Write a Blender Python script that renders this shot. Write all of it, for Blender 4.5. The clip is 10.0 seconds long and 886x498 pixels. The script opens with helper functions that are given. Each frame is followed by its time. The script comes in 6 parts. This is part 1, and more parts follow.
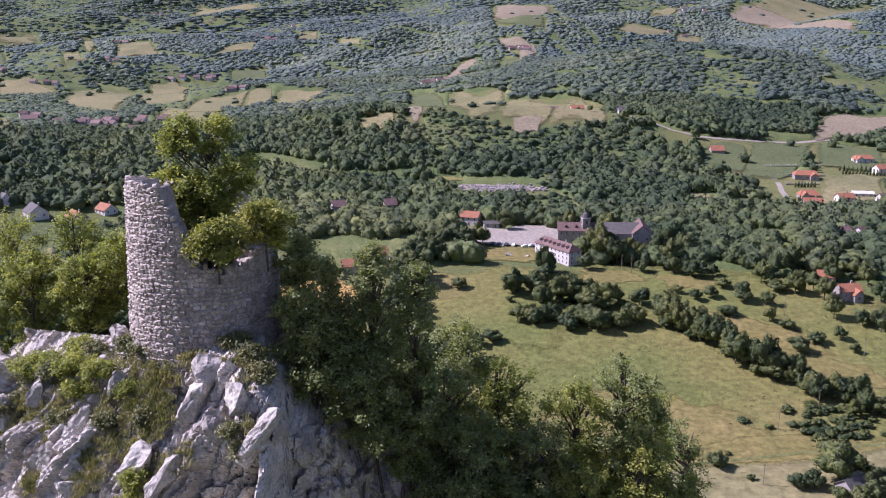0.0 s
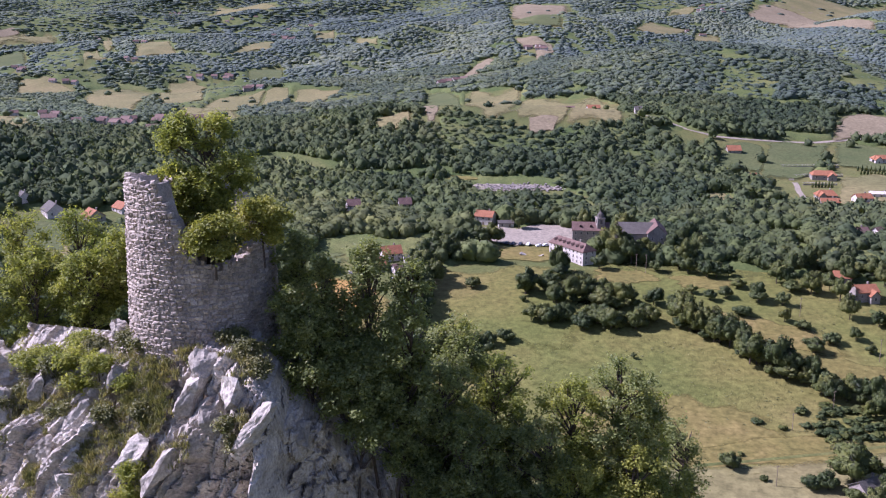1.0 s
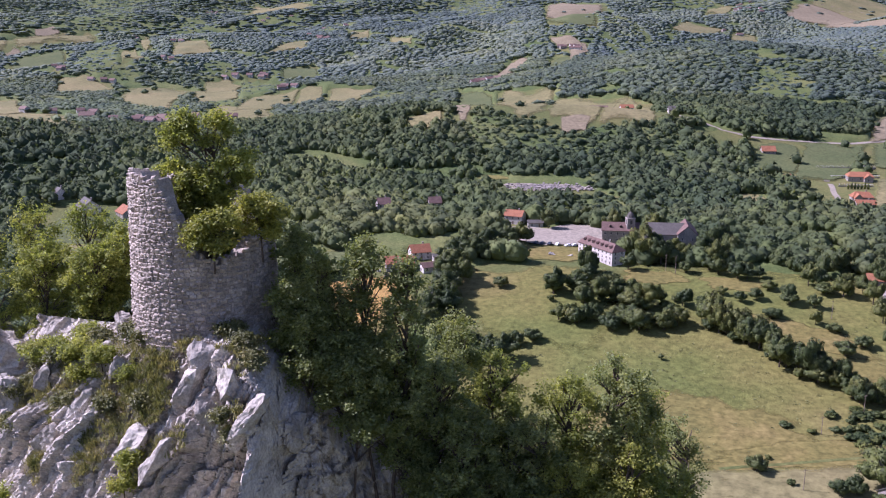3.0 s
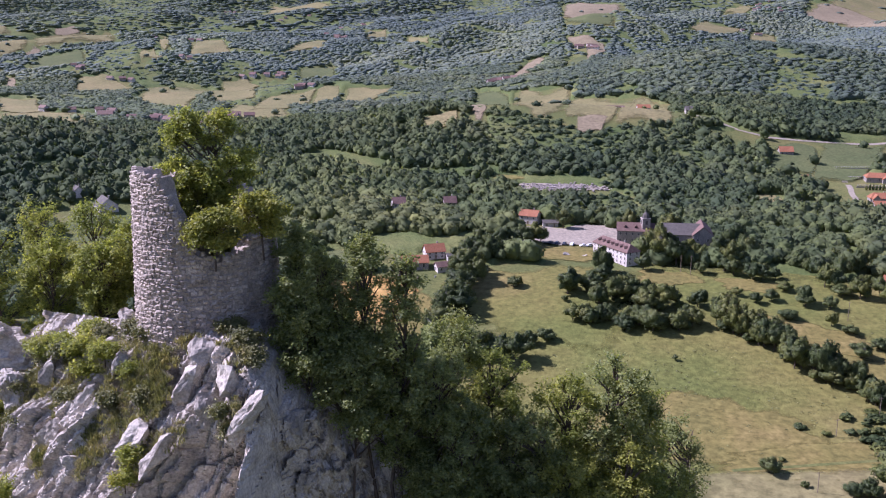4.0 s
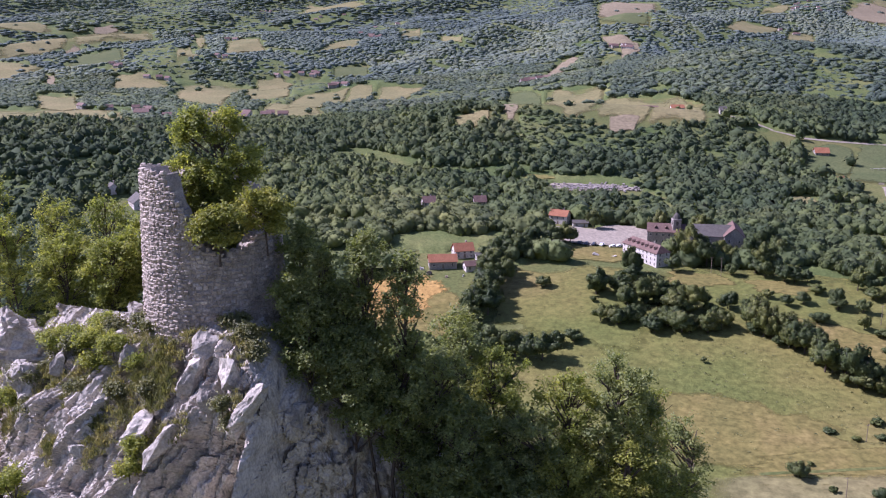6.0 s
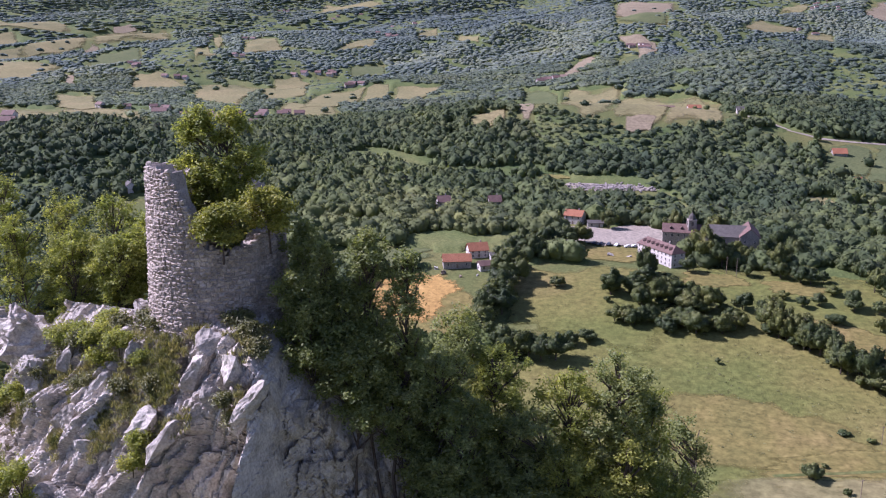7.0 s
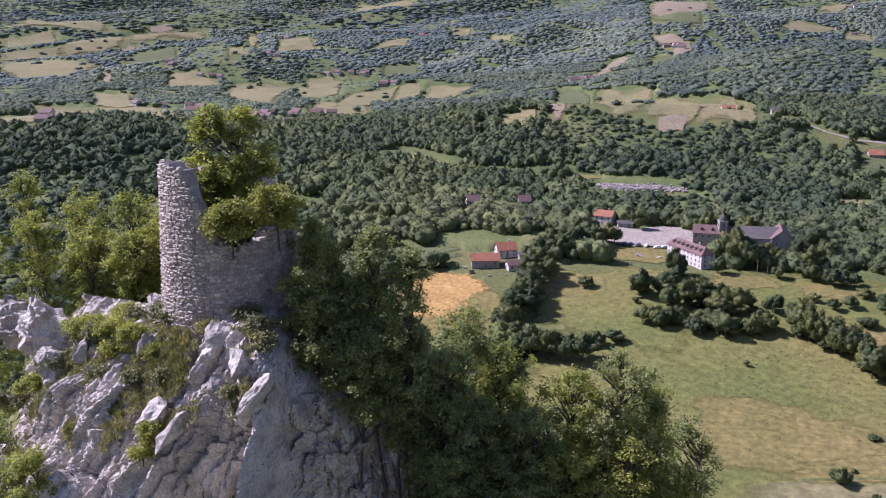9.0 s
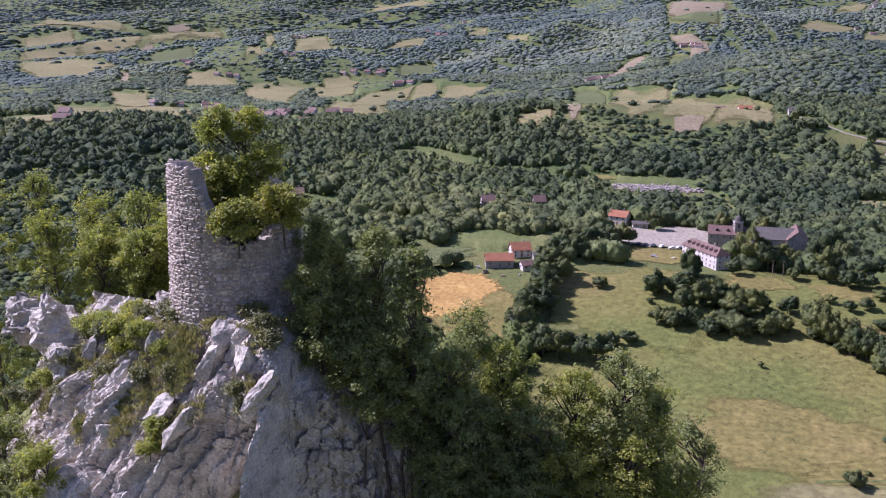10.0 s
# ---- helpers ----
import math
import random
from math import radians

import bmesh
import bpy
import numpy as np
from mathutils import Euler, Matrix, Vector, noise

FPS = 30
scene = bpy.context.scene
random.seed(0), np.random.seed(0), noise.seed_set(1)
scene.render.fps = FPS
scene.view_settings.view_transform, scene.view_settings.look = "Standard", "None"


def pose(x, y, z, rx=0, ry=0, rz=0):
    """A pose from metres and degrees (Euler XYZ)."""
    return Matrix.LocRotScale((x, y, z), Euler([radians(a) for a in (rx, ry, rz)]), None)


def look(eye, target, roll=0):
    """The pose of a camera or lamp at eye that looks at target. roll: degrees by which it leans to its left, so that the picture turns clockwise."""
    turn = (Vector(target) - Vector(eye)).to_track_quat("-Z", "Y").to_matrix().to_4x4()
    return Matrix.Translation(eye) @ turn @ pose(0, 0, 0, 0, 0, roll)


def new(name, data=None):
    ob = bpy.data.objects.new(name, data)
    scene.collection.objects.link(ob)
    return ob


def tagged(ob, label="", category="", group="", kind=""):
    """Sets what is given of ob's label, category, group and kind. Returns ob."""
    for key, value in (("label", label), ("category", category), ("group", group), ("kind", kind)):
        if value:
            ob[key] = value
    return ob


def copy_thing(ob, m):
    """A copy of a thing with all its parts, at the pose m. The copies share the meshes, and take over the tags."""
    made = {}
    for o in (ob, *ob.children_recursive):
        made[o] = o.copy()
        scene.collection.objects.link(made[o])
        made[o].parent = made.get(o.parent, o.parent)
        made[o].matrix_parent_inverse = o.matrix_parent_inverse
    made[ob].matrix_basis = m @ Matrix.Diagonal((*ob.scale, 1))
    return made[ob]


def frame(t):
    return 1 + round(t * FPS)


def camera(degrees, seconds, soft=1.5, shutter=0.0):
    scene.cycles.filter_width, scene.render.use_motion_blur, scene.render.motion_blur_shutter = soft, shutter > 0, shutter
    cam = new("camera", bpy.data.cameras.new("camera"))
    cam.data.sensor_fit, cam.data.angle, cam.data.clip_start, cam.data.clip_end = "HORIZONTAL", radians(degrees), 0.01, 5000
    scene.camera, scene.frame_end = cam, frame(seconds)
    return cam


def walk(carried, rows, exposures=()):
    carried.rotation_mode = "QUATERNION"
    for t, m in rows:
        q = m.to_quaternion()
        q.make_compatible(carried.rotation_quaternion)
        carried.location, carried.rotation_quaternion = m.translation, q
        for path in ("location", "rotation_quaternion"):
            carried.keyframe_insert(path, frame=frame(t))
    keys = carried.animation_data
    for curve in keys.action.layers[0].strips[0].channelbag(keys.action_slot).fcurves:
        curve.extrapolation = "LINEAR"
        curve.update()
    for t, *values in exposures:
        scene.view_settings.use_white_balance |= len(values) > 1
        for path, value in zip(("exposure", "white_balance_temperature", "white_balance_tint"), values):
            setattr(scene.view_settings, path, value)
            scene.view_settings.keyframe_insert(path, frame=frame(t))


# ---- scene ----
cam = camera(50.0, 10.0, 1.15)
PATH = [
    (0.0, 0.000, 0.000, 150.000, 76.000, -0.000, 0.000),
    (0.5, 0.685, -0.218, 149.963, 75.986, 0.023, 0.511),
    (1.0, 1.346, -0.416, 149.938, 75.973, 0.038, 1.025),
    (1.5, 1.987, -0.596, 149.924, 75.962, 0.047, 1.540),
    (2.0, 2.608, -0.760, 149.919, 75.951, 0.051, 2.057),
    (2.5, 3.213, -0.912, 149.921, 75.941, 0.051, 2.575),
    (3.0, 3.802, -1.054, 149.928, 75.931, 0.048, 3.092),
    (3.5, 4.378, -1.189, 149.939, 75.921, 0.043, 3.609),
    (4.0, 4.941, -1.320, 149.953, 75.911, 0.037, 4.125),
    (4.5, 5.493, -1.448, 149.970, 75.901, 0.030, 4.640),
    (5.0, 6.035, -1.577, 149.989, 75.890, 0.024, 5.153),
    (5.5, 6.568, -1.709, 150.010, 75.878, 0.018, 5.664),
    (6.0, 7.093, -1.845, 150.033, 75.867, 0.013, 6.173),
    (6.5, 7.609, -1.989, 150.058, 75.855, 0.010, 6.680),
    (7.0, 8.118, -2.142, 150.087, 75.843, 0.007, 7.185),
    (7.5, 8.620, -2.307, 150.119, 75.832, 0.006, 7.687),
    (8.0, 9.114, -2.485, 150.156, 75.821, 0.006, 8.186),
    (8.5, 9.601, -2.680, 150.200, 75.810, 0.006, 8.684),
    (9.0, 10.080, -2.891, 150.252, 75.801, 0.007, 9.179),
    (9.5, 10.551, -3.123, 150.314, 75.794, 0.007, 9.672),
    (10.0, 11.012, -3.376, 150.388, 75.788, 0.006, 10.164),
]
walk(cam, [(t, pose(x, y, z, rx, ry, rz)) for t, x, y, z, rx, ry, rz in PATH], [(0.0, 0.87, 5200, 41)])

# ---- world and sun ----
SUN_AZ, SUN_EL = radians(172), radians(43)
sun_dir = Vector((math.cos(SUN_EL) * math.cos(SUN_AZ), math.cos(SUN_EL) * math.sin(SUN_AZ), math.sin(SUN_EL)))
world = bpy.data.worlds.new("sky")
scene.world = world
world.use_nodes = True
wn = world.node_tree.nodes
sky = wn.new("ShaderNodeTexSky")
sky.sky_type, sky.sun_disc = "NISHITA", False
sky.sun_elevation, sky.sun_rotation = SUN_EL, math.pi / 2 - SUN_AZ
sky.air_density, sky.dust_density, sky.ozone_density = 1.3, 1.1, 1.0
world.node_tree.links.new(sky.outputs[0], wn["Background"].inputs[0])
wn["Background"].inputs[1].default_value = 0.06
sun = new("sun", bpy.data.lights.new("sun", "SUN"))
sun.data.energy, sun.data.angle, sun.data.color = 4.7, radians(0.6), (1.0, 0.92, 0.8)
sun.matrix_world = look(sun_dir * 300, (0, 0, 0))

# ---- materials ----
def material(name, rough=0.8, spec=0.3):
    m = bpy.data.materials.new(name)
    m.use_nodes = True
    b = m.node_tree.nodes["Principled BSDF"]
    b.inputs["Roughness"].default_value = rough
    b.inputs["Specular IOR Level"].default_value = spec
    return m, m.node_tree, b


def node(nt, kind, **values):
    n = nt.nodes.new(kind)
    for key, value in values.items():
        if key in n.inputs:
            n.inputs[key].default_value = value
        else:
            n.inputs[int(key[1:])].default_value = value
    return n


def ramp(nt, source, stops):
    r = nt.nodes.new("ShaderNodeValToRGB")
    el = r.color_ramp.elements
    while len(el) < len(stops):
        el.new(0.5)
    for e, (p, c) in zip(el, stops):
        e.position, e.color = p, (*c, 1)
    nt.links.new(source, r.inputs[0])
    return r.outputs[0]


def blend(nt, factor, a, b, kind="MIX"):
    m = nt.nodes.new("ShaderNodeMix")
    m.data_type, m.blend_type = "RGBA", kind
    for source, slot in ((factor, 0), (a, 6), (b, 7)):
        if isinstance(source, (int, float)):
            m.inputs[slot].default_value = source
        elif isinstance(source, tuple):
            m.inputs[slot].default_value = (*source, 1)
        else:
            nt.links.new(source, m.inputs[slot])
    return m.outputs[2]


def noise_at(nt, coords, scale, detail=6, rough=0.6, distortion=0.0):
    n = node(nt, "ShaderNodeTexNoise", Scale=scale, Detail=detail, Roughness=rough, Distortion=distortion)
    nt.links.new(coords, n.inputs["Vector"])
    return n.outputs[0]


def world_coords(nt):
    return nt.nodes.new("ShaderNodeNewGeometry").outputs["Position"]


def bump(nt, b, height, strength, distance):
    n = node(nt, "ShaderNodeBump", Strength=strength, Distance=distance)
    nt.links.new(height, n.inputs["Height"])
    nt.links.new(n.outputs[0], b.inputs["Normal"])


def mottled(name, stops, scale, fine=0, rough=0.85, spec=0.2, bump_size=0.0, bump_scale=None, vary=0.0):
    """A surface of two-scale noise through a colour ramp, with relief; vary: brightness change from piece to piece."""
    m, nt, b = material(name, rough, spec)
    p = world_coords(nt)
    f = noise_at(nt, p, scale)
    c = ramp(nt, f, stops)
    if fine:
        g = noise_at(nt, p, fine, 4, 0.7)
        c = blend(nt, 0.75, c, ramp(nt, g, [(0.32, (0.28, 0.28, 0.28)), (0.68, (0.74, 0.74, 0.73))]), "OVERLAY")
    if vary:
        info = nt.nodes.new("ShaderNodeObjectInfo")
        geo = nt.nodes.new("ShaderNodeNewGeometry")
        add = node(nt, "ShaderNodeMath")
        add.operation = "ADD"
        nt.links.new(info.outputs["Random"], add.inputs[0])
        nt.links.new(geo.outputs["Random Per Island"], add.inputs[1])
        fr = node(nt, "ShaderNodeMath")
        fr.operation = "FRACT"
        nt.links.new(add.outputs[0], fr.inputs[0])
        c = blend(nt, vary, c, ramp(nt, fr.outputs[0], [(0, (0.15, 0.15, 0.15)), (1, (0.85, 0.83, 0.8))]), "OVERLAY")
    nt.links.new(c, b.inputs["Base Color"])
    if bump_size:
        bump(nt, b, noise_at(nt, p, bump_scale or fine or scale, 8, 0.65), 0.8, bump_size)
    return m


def leaf_material(name, dark, mid, light, patch=0.25, through_light=0.3, relief=0.0, relief_scale=1.0, gloss=0.42, vary=0.7, each=False, tones=None, haze=0.0):
    """Foliage: colour from leaf to leaf and from clump to clump, some light passing through; a bluish sheen can imitate
    distance haze.
    """
    m, nt, b = material(name, 0.95 - gloss, gloss)
    geo = nt.nodes.new("ShaderNodeNewGeometry")
    p = geo.outputs["Position"]
    big = noise_at(nt, p, patch, 3)
    c = ramp(nt, big, [(0.3, dark), (0.52, mid), (0.72, light)])
    leaf = ramp(nt, geo.outputs["Random Per Island"], [(0, (0.22, 0.24, 0.2)), (0.6, (0.5, 0.5, 0.5)), (1, (0.8, 0.74, 0.62))])
    c = blend(nt, vary, c, leaf, "OVERLAY")
    if each:
        info = nt.nodes.new("ShaderNodeObjectInfo")
        c = blend(nt, 1.0, c, ramp(nt, info.outputs["Random"], [(0, (0.62, 0.7, 0.72)), (0.5, (0.95, 0.97, 0.9)), (1, (1.3, 1.18, 0.85))]), "MULTIPLY")
    if tones:
        tone = nt.nodes.new("ShaderNodeAttribute")
        tone.attribute_name = "tone"
        c = blend(nt, 1.0, c, ramp(nt, tone.outputs["Fac"], tones), "MULTIPLY")
        soft = nt.nodes.new("ShaderNodeAttribute")
        soft.attribute_name = "outward"
        turned = nt.nodes.new("ShaderNodeVectorTransform")
        turned.vector_type, turned.convert_from, turned.convert_to = "NORMAL", "OBJECT", "WORLD"
        nt.links.new(soft.outputs["Vector"], turned.inputs[0])
        nt.links.new(turned.outputs[0], b.inputs["Normal"])
    # blue-tinted sheen that imitates aerial haze over distant woods
    if haze:
        b.inputs["Sheen Weight"].default_value, b.inputs["Sheen Roughness"].default_value = haze, 0.9
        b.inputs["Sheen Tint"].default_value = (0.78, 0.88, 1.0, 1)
    if relief:
        h = noise_at(nt, p, relief_scale, 5, 0.7)
        bump(nt, b, h, 1.0, relief)
        c = blend(nt, 0.6, c, ramp(nt, noise_at(nt, p, relief_scale * 1.4, 4, 0.7), [(0.35, (0.25, 0.27, 0.25)), (0.65, (0.75, 0.74, 0.68))]), "OVERLAY")
    nt.links.new(c, b.inputs["Base Color"])
    if through_light:
        t = nt.nodes.new("ShaderNodeBsdfTranslucent")
        if tones:
            nt.links.new(turned.outputs[0], t.inputs["Normal"])
        nt.links.new(blend(nt, 1.0, c, (1.0, 1.0, 0.45), "MULTIPLY"), t.inputs[0])
        mix = node(nt, "ShaderNodeMixShader", Fac=through_light)
        nt.links.new(b.outputs[0], mix.inputs[1])
        nt.links.new(t.outputs[0], mix.inputs[2])
        nt.links.new(mix.outputs[0], nt.nodes["Material Output"].inputs[0])
    return m


def ragged(m, scale=0.12):
    """Lets a field thin out unevenly towards its rim, so that the ground shows between the tufts."""
    nt = m.node_tree
    rim = nt.nodes.new("ShaderNodeAttribute")
    rim.attribute_name = "inset"
    n = noise_at(nt, world_coords(nt), scale, 5, 0.65)
    add = node(nt, "ShaderNodeMath", i1=0.0)
    add.operation = "MULTIPLY_ADD"
    nt.links.new(rim.outputs["Fac"], add.inputs[0])
    add.inputs[1].default_value = 2.2
    nt.links.new(n, add.inputs[2])
    edge = node(nt, "ShaderNodeMapRange")
    edge.inputs[1].default_value, edge.inputs[2].default_value = 0.56, 0.86
    nt.links.new(add.outputs[0], edge.inputs[0])
    clear = nt.nodes.new("ShaderNodeBsdfTransparent")
    mix = nt.nodes.new("ShaderNodeMixShader")
    nt.links.new(edge.outputs[0], mix.inputs[0])
    nt.links.new(clear.outputs[0], mix.inputs[1])
    nt.links.new(nt.nodes["Principled BSDF"].outputs[0], mix.inputs[2])
    nt.links.new(mix.outputs[0], nt.nodes["Material Output"].inputs[0])
    return m


M_GROUND = mottled("grassy_earth", [(0.3, (0.085, 0.105, 0.035)), (0.5, (0.12, 0.126, 0.042)), (0.7, (0.165, 0.145, 0.055))], 0.02, 0.6, 0.95, 0.1)
M_MEADOW = mottled("meadow_grass", [(0.3, (0.09, 0.11, 0.03)), (0.45, (0.13, 0.135, 0.037)), (0.57, (0.16, 0.145, 0.044)), (0.7, (0.195, 0.158, 0.058))], 0.011, 0.33, 0.95, 0.1, 0.5, 0.7)
M_HAY = mottled("dry_hayfield", [(0.3, (0.14, 0.135, 0.058)), (0.5, (0.18, 0.162, 0.07)), (0.7, (0.22, 0.185, 0.085))], 0.012, 0.3, 0.95, 0.1)
M_DRY = mottled("dry_pasture", [(0.3, (0.132, 0.12, 0.038)), (0.5, (0.166, 0.14, 0.044)), (0.7, (0.2, 0.156, 0.056))], 0.05, 0.4, 0.95, 0.1)
M_WHEAT = mottled("ripe_wheat", [(0.3, (0.29, 0.175, 0.055)), (0.55, (0.36, 0.225, 0.07)), (0.7, (0.43, 0.28, 0.1))], 0.05, 0.5, 0.9, 0.1, 0.3, 0.8)
M_PLOUGH = mottled("bare_soil", [(0.3, (0.185, 0.15, 0.09)), (0.7, (0.24, 0.195, 0.12))], 0.03, 0.3, 0.95, 0.1)
M_LAWN = mottled("mown_grass", [(0.3, (0.08, 0.098, 0.038)), (0.7, (0.115, 0.125, 0.05))], 0.03, 0.5, 0.95, 0.1)
for field_material, grain in ((M_MEADOW, 0.1), (M_HAY, 0.04), (M_DRY, 0.14), (M_PLOUGH, 0.04), (M_LAWN, 0.12), (M_WHEAT, 0.5)):
    ragged(field_material, grain)
TONES = [(0.0, (0.55, 0.66, 0.66)), (0.35, (0.82, 0.88, 0.88)), (0.7, (1.1, 1.1, 0.95)), (0.9, (1.45, 1.38, 1.05)), (1.0, (1.7, 1.62, 1.35))]
# paler, bluer colours and more sheen with distance: aerial haze worked into the leaves
M_WOODS = leaf_material("woodland_leaves", (0.066, 0.094, 0.034), (0.1, 0.128, 0.044), (0.155, 0.17, 0.06), 0.02, 0.4, 0, 1, 0.12, 0.4, tones=TONES, haze=0.03)
M_WOODS_MID = leaf_material("hazy_middle_woodland_leaves", (0.069, 0.097, 0.039), (0.106, 0.133, 0.051), (0.161, 0.175, 0.069), 0.012, 0.4, 0, 1, 0.12, 0.35, tones=TONES, haze=0.06)
M_WOODS_FAR = leaf_material("hazy_far_woodland_leaves", (0.085, 0.12, 0.066), (0.134, 0.166, 0.086), (0.2, 0.218, 0.11), 0.005, 0.4, 0, 1, 0.12, 0.25, tones=TONES, haze=0.29)
M_WOODS_HILL = leaf_material("hazy_hill_woodland_leaves", (0.08, 0.112, 0.05), (0.125, 0.155, 0.066), (0.188, 0.204, 0.088), 0.008, 0.4, 0, 1, 0.12, 0.3, tones=TONES, haze=0.17)
M_UNDER = leaf_material("undergrowth_leaves", (0.075, 0.105, 0.036), (0.12, 0.142, 0.048), (0.175, 0.175, 0.065), 0.02, 0.0, 0.4, 0.5, 0.1, 0.2)
M_HEDGE = leaf_material("hedge_leaves", (0.095, 0.128, 0.046), (0.145, 0.176, 0.06), (0.22, 0.23, 0.082), 0.09, 0.35, 0, 1, 0.35, 0.55, True, [(0, (1, 1, 1)), (1, (1, 1, 1))])
M_LEAF_YOUNG = leaf_material("young_leaves", (0.25, 0.27, 0.05), (0.32, 0.33, 0.065), (0.4, 0.38, 0.09), 0.4, 0.45)
M_OLIVE = leaf_material("olive_leaves", (0.13, 0.14, 0.05), (0.19, 0.19, 0.07), (0.27, 0.25, 0.1), 0.5, 0.3)
M_LEAF = leaf_material("tree_leaves", (0.19, 0.23, 0.08), (0.27, 0.305, 0.105), (0.36, 0.37, 0.145), 0.3, 0.5)
M_LEAF_LIGHT = leaf_material("light_leaves", (0.23, 0.275, 0.06), (0.33, 0.36, 0.085), (0.43, 0.43, 0.11), 0.3, 0.58)
M_GRASS = leaf_material("dry_grass", (0.18, 0.2, 0.075), (0.3, 0.285, 0.13), (0.44, 0.39, 0.22), 0.8, 0.35)
M_BARK = mottled("bark", [(0.3, (0.06, 0.045, 0.035)), (0.7, (0.14, 0.11, 0.085))], 2.0, 14, 0.9, 0.1, 0.02, 12)
M_LIMESTONE = mottled("limestone", [(0.28, (0.205, 0.184, 0.154)), (0.45, (0.36, 0.325, 0.275)), (0.7, (0.52, 0.472, 0.402))], 0.5, 5, 0.9, 0.2, 0.12, 2.5, 0.25)
M_STONE = mottled("tower_stone", [(0.3, (0.28, 0.238, 0.196)), (0.5, (0.37, 0.318, 0.264)), (0.7, (0.45, 0.39, 0.328))], 0.9, 7, 0.9, 0.15, 0.03, 8, 0.36)
M_MORTAR = mottled("lime_mortar", [(0.3, (0.26, 0.22, 0.185)), (0.7, (0.4, 0.345, 0.29))], 1.2, 8, 0.95, 0.1, 0.05, 5)
M_ROOF = mottled("red_roof_tile", [(0.3, (0.24, 0.098, 0.05)), (0.7, (0.32, 0.142, 0.075))], 0.4, 3, 0.8, 0.2)
M_ROOF_DULL = mottled("faded_roof_tile", [(0.3, (0.16, 0.105, 0.085)), (0.7, (0.21, 0.14, 0.112))], 0.4, 3, 0.8, 0.2)
M_ROOF_BROWN = mottled("brown_roof_tile", [(0.3, (0.12, 0.075, 0.062)), (0.7, (0.18, 0.115, 0.095))], 0.4, 3, 0.8, 0.2)
M_ROOF_GREY = mottled("grey_slate", [(0.3, (0.085, 0.076, 0.066)), (0.7, (0.125, 0.112, 0.098))], 0.4, 3, 0.8, 0.2)
M_PLASTER = mottled("white_plaster", [(0.3, (0.48, 0.43, 0.39)), (0.7, (0.6, 0.55, 0.5))], 0.3, 2, 0.85, 0.2)
M_MASONRY = mottled("grey_masonry", [(0.3, (0.24, 0.21, 0.185)), (0.7, (0.34, 0.3, 0.26))], 0.3, 2, 0.9, 0.2)
M_DARK = mottled("dark_glass", [(0.3, (0.02, 0.022, 0.025)), (0.7, (0.035, 0.04, 0.045))], 1.0, 0, 0.15, 0.5)
M_GRAVEL = mottled("pale_gravel", [(0.3, (0.24, 0.205, 0.16)), (0.7, (0.32, 0.275, 0.215))], 0.05, 0.6, 0.95, 0.1)
M_WOOD = mottled("weathered_wood", [(0.3, (0.16, 0.12, 0.09)), (0.7, (0.26, 0.21, 0.16))], 1.0, 6, 0.85, 0.1)

# ---- the lie of the land ----
BASE_Y = np.array([-900, 100, 298, 376, 463, 560, 700, 1000, 1500, 2000, 2600, 3300, 4200, 5200.0])
BASE_Z = np.array([-4, -6, 0, 9.5, 25, 25, 22, 22, 22, 46, 84, 135, 205, 260.0])


def ease(a, b, v):
    s = np.clip((v - a) / (b - a), 0, 1)
    return s * s * (3 - 2 * s)


def hill(x, y, cx, cy, rx, ry, turn, height):
    c, s = math.cos(turn), math.sin(turn)
    u, v = ((x - cx) * c + (y - cy) * s) / rx, ((y - cy) * c - (x - cx) * s) / ry
    return height * np.exp(-u * u - v * v)


def ground_z(x, y):
    """Height of the ground at x, y (numbers or arrays)."""
    x, y = np.asarray(x, float), np.asarray(y, float)
    z = sum(np.interp(y + k * 25 + 0.06 * x, BASE_Y, BASE_Z) for k in (-1.5, -0.5, 0.5, 1.5)) / 4
    z = z + hill(x, y, 20, 900, 240, 120, 0.05, 40)
    z = z + hill(x, y, 370, 1400, 320, 300, 0.5, 78)
    z = z + hill(x, y, -430, 720, 210, 150, -0.3, 40)
    z = z + hill(x, y, -900, 2100, 500, 260, 0.3, 40) + hill(x, y, 200, 2300, 500, 260, -0.2, 34)
    far = ease(1100, 2600, y)
    z = z + far * (16 * np.sin(x / 210 + y / 330 + 1) * np.sin(y / 260 - x / 470) + 12 * np.sin(x / 97 - y / 140 + 2) + 30 * np.sin(x / 620 + 0.6))
    z = z + hill(x, y, -150, 2150, 330, 75, 1.23, 34) + hill(x, y, -640, 1750, 420, 90, 0.35, 22) + hill(x, y, -250, 1560, 200, 80, 0.2, 14)
    z = z + ease(1250, 1900, y) * 26 * (0.5 - np.abs(np.sin(x / 260 - y / 520 + 0.6 * np.sin(y / 310))))
    z = z + 1.2 * np.sin(x / 41 + 0.3 * np.sin(y / 27)) * np.sin(y / 53 + 1)
    dx, dy = x + 17, y - 60
    dx = np.where(dx < 0, dx * 0.42, dx)
    d = np.sqrt(dx * dx + dy * dy) + 1.2 * np.sin(x / 7.0) * np.sin(y / 9.0)
    crag = 128.5 - 1.02 * np.maximum(0, d - 5.5)
    cliff = 128.3 + (y - 51.2 - 4.8 * ease(-11, -8.5, x) + np.where(x < -10.5, 0.55 * (x + 10.5), -0.76 * (x + 10.5))) / np.where(x < -10.5, 0.8, 0.2)
    cliff = cliff - np.maximum(0, -28.5 - x)
    crag = np.minimum(crag, np.maximum(cliff - 8 + 4.6 * ease(-12, -9.5, x), crag - 22))
    return np.logaddexp(z / 6, crag / 6) * 6


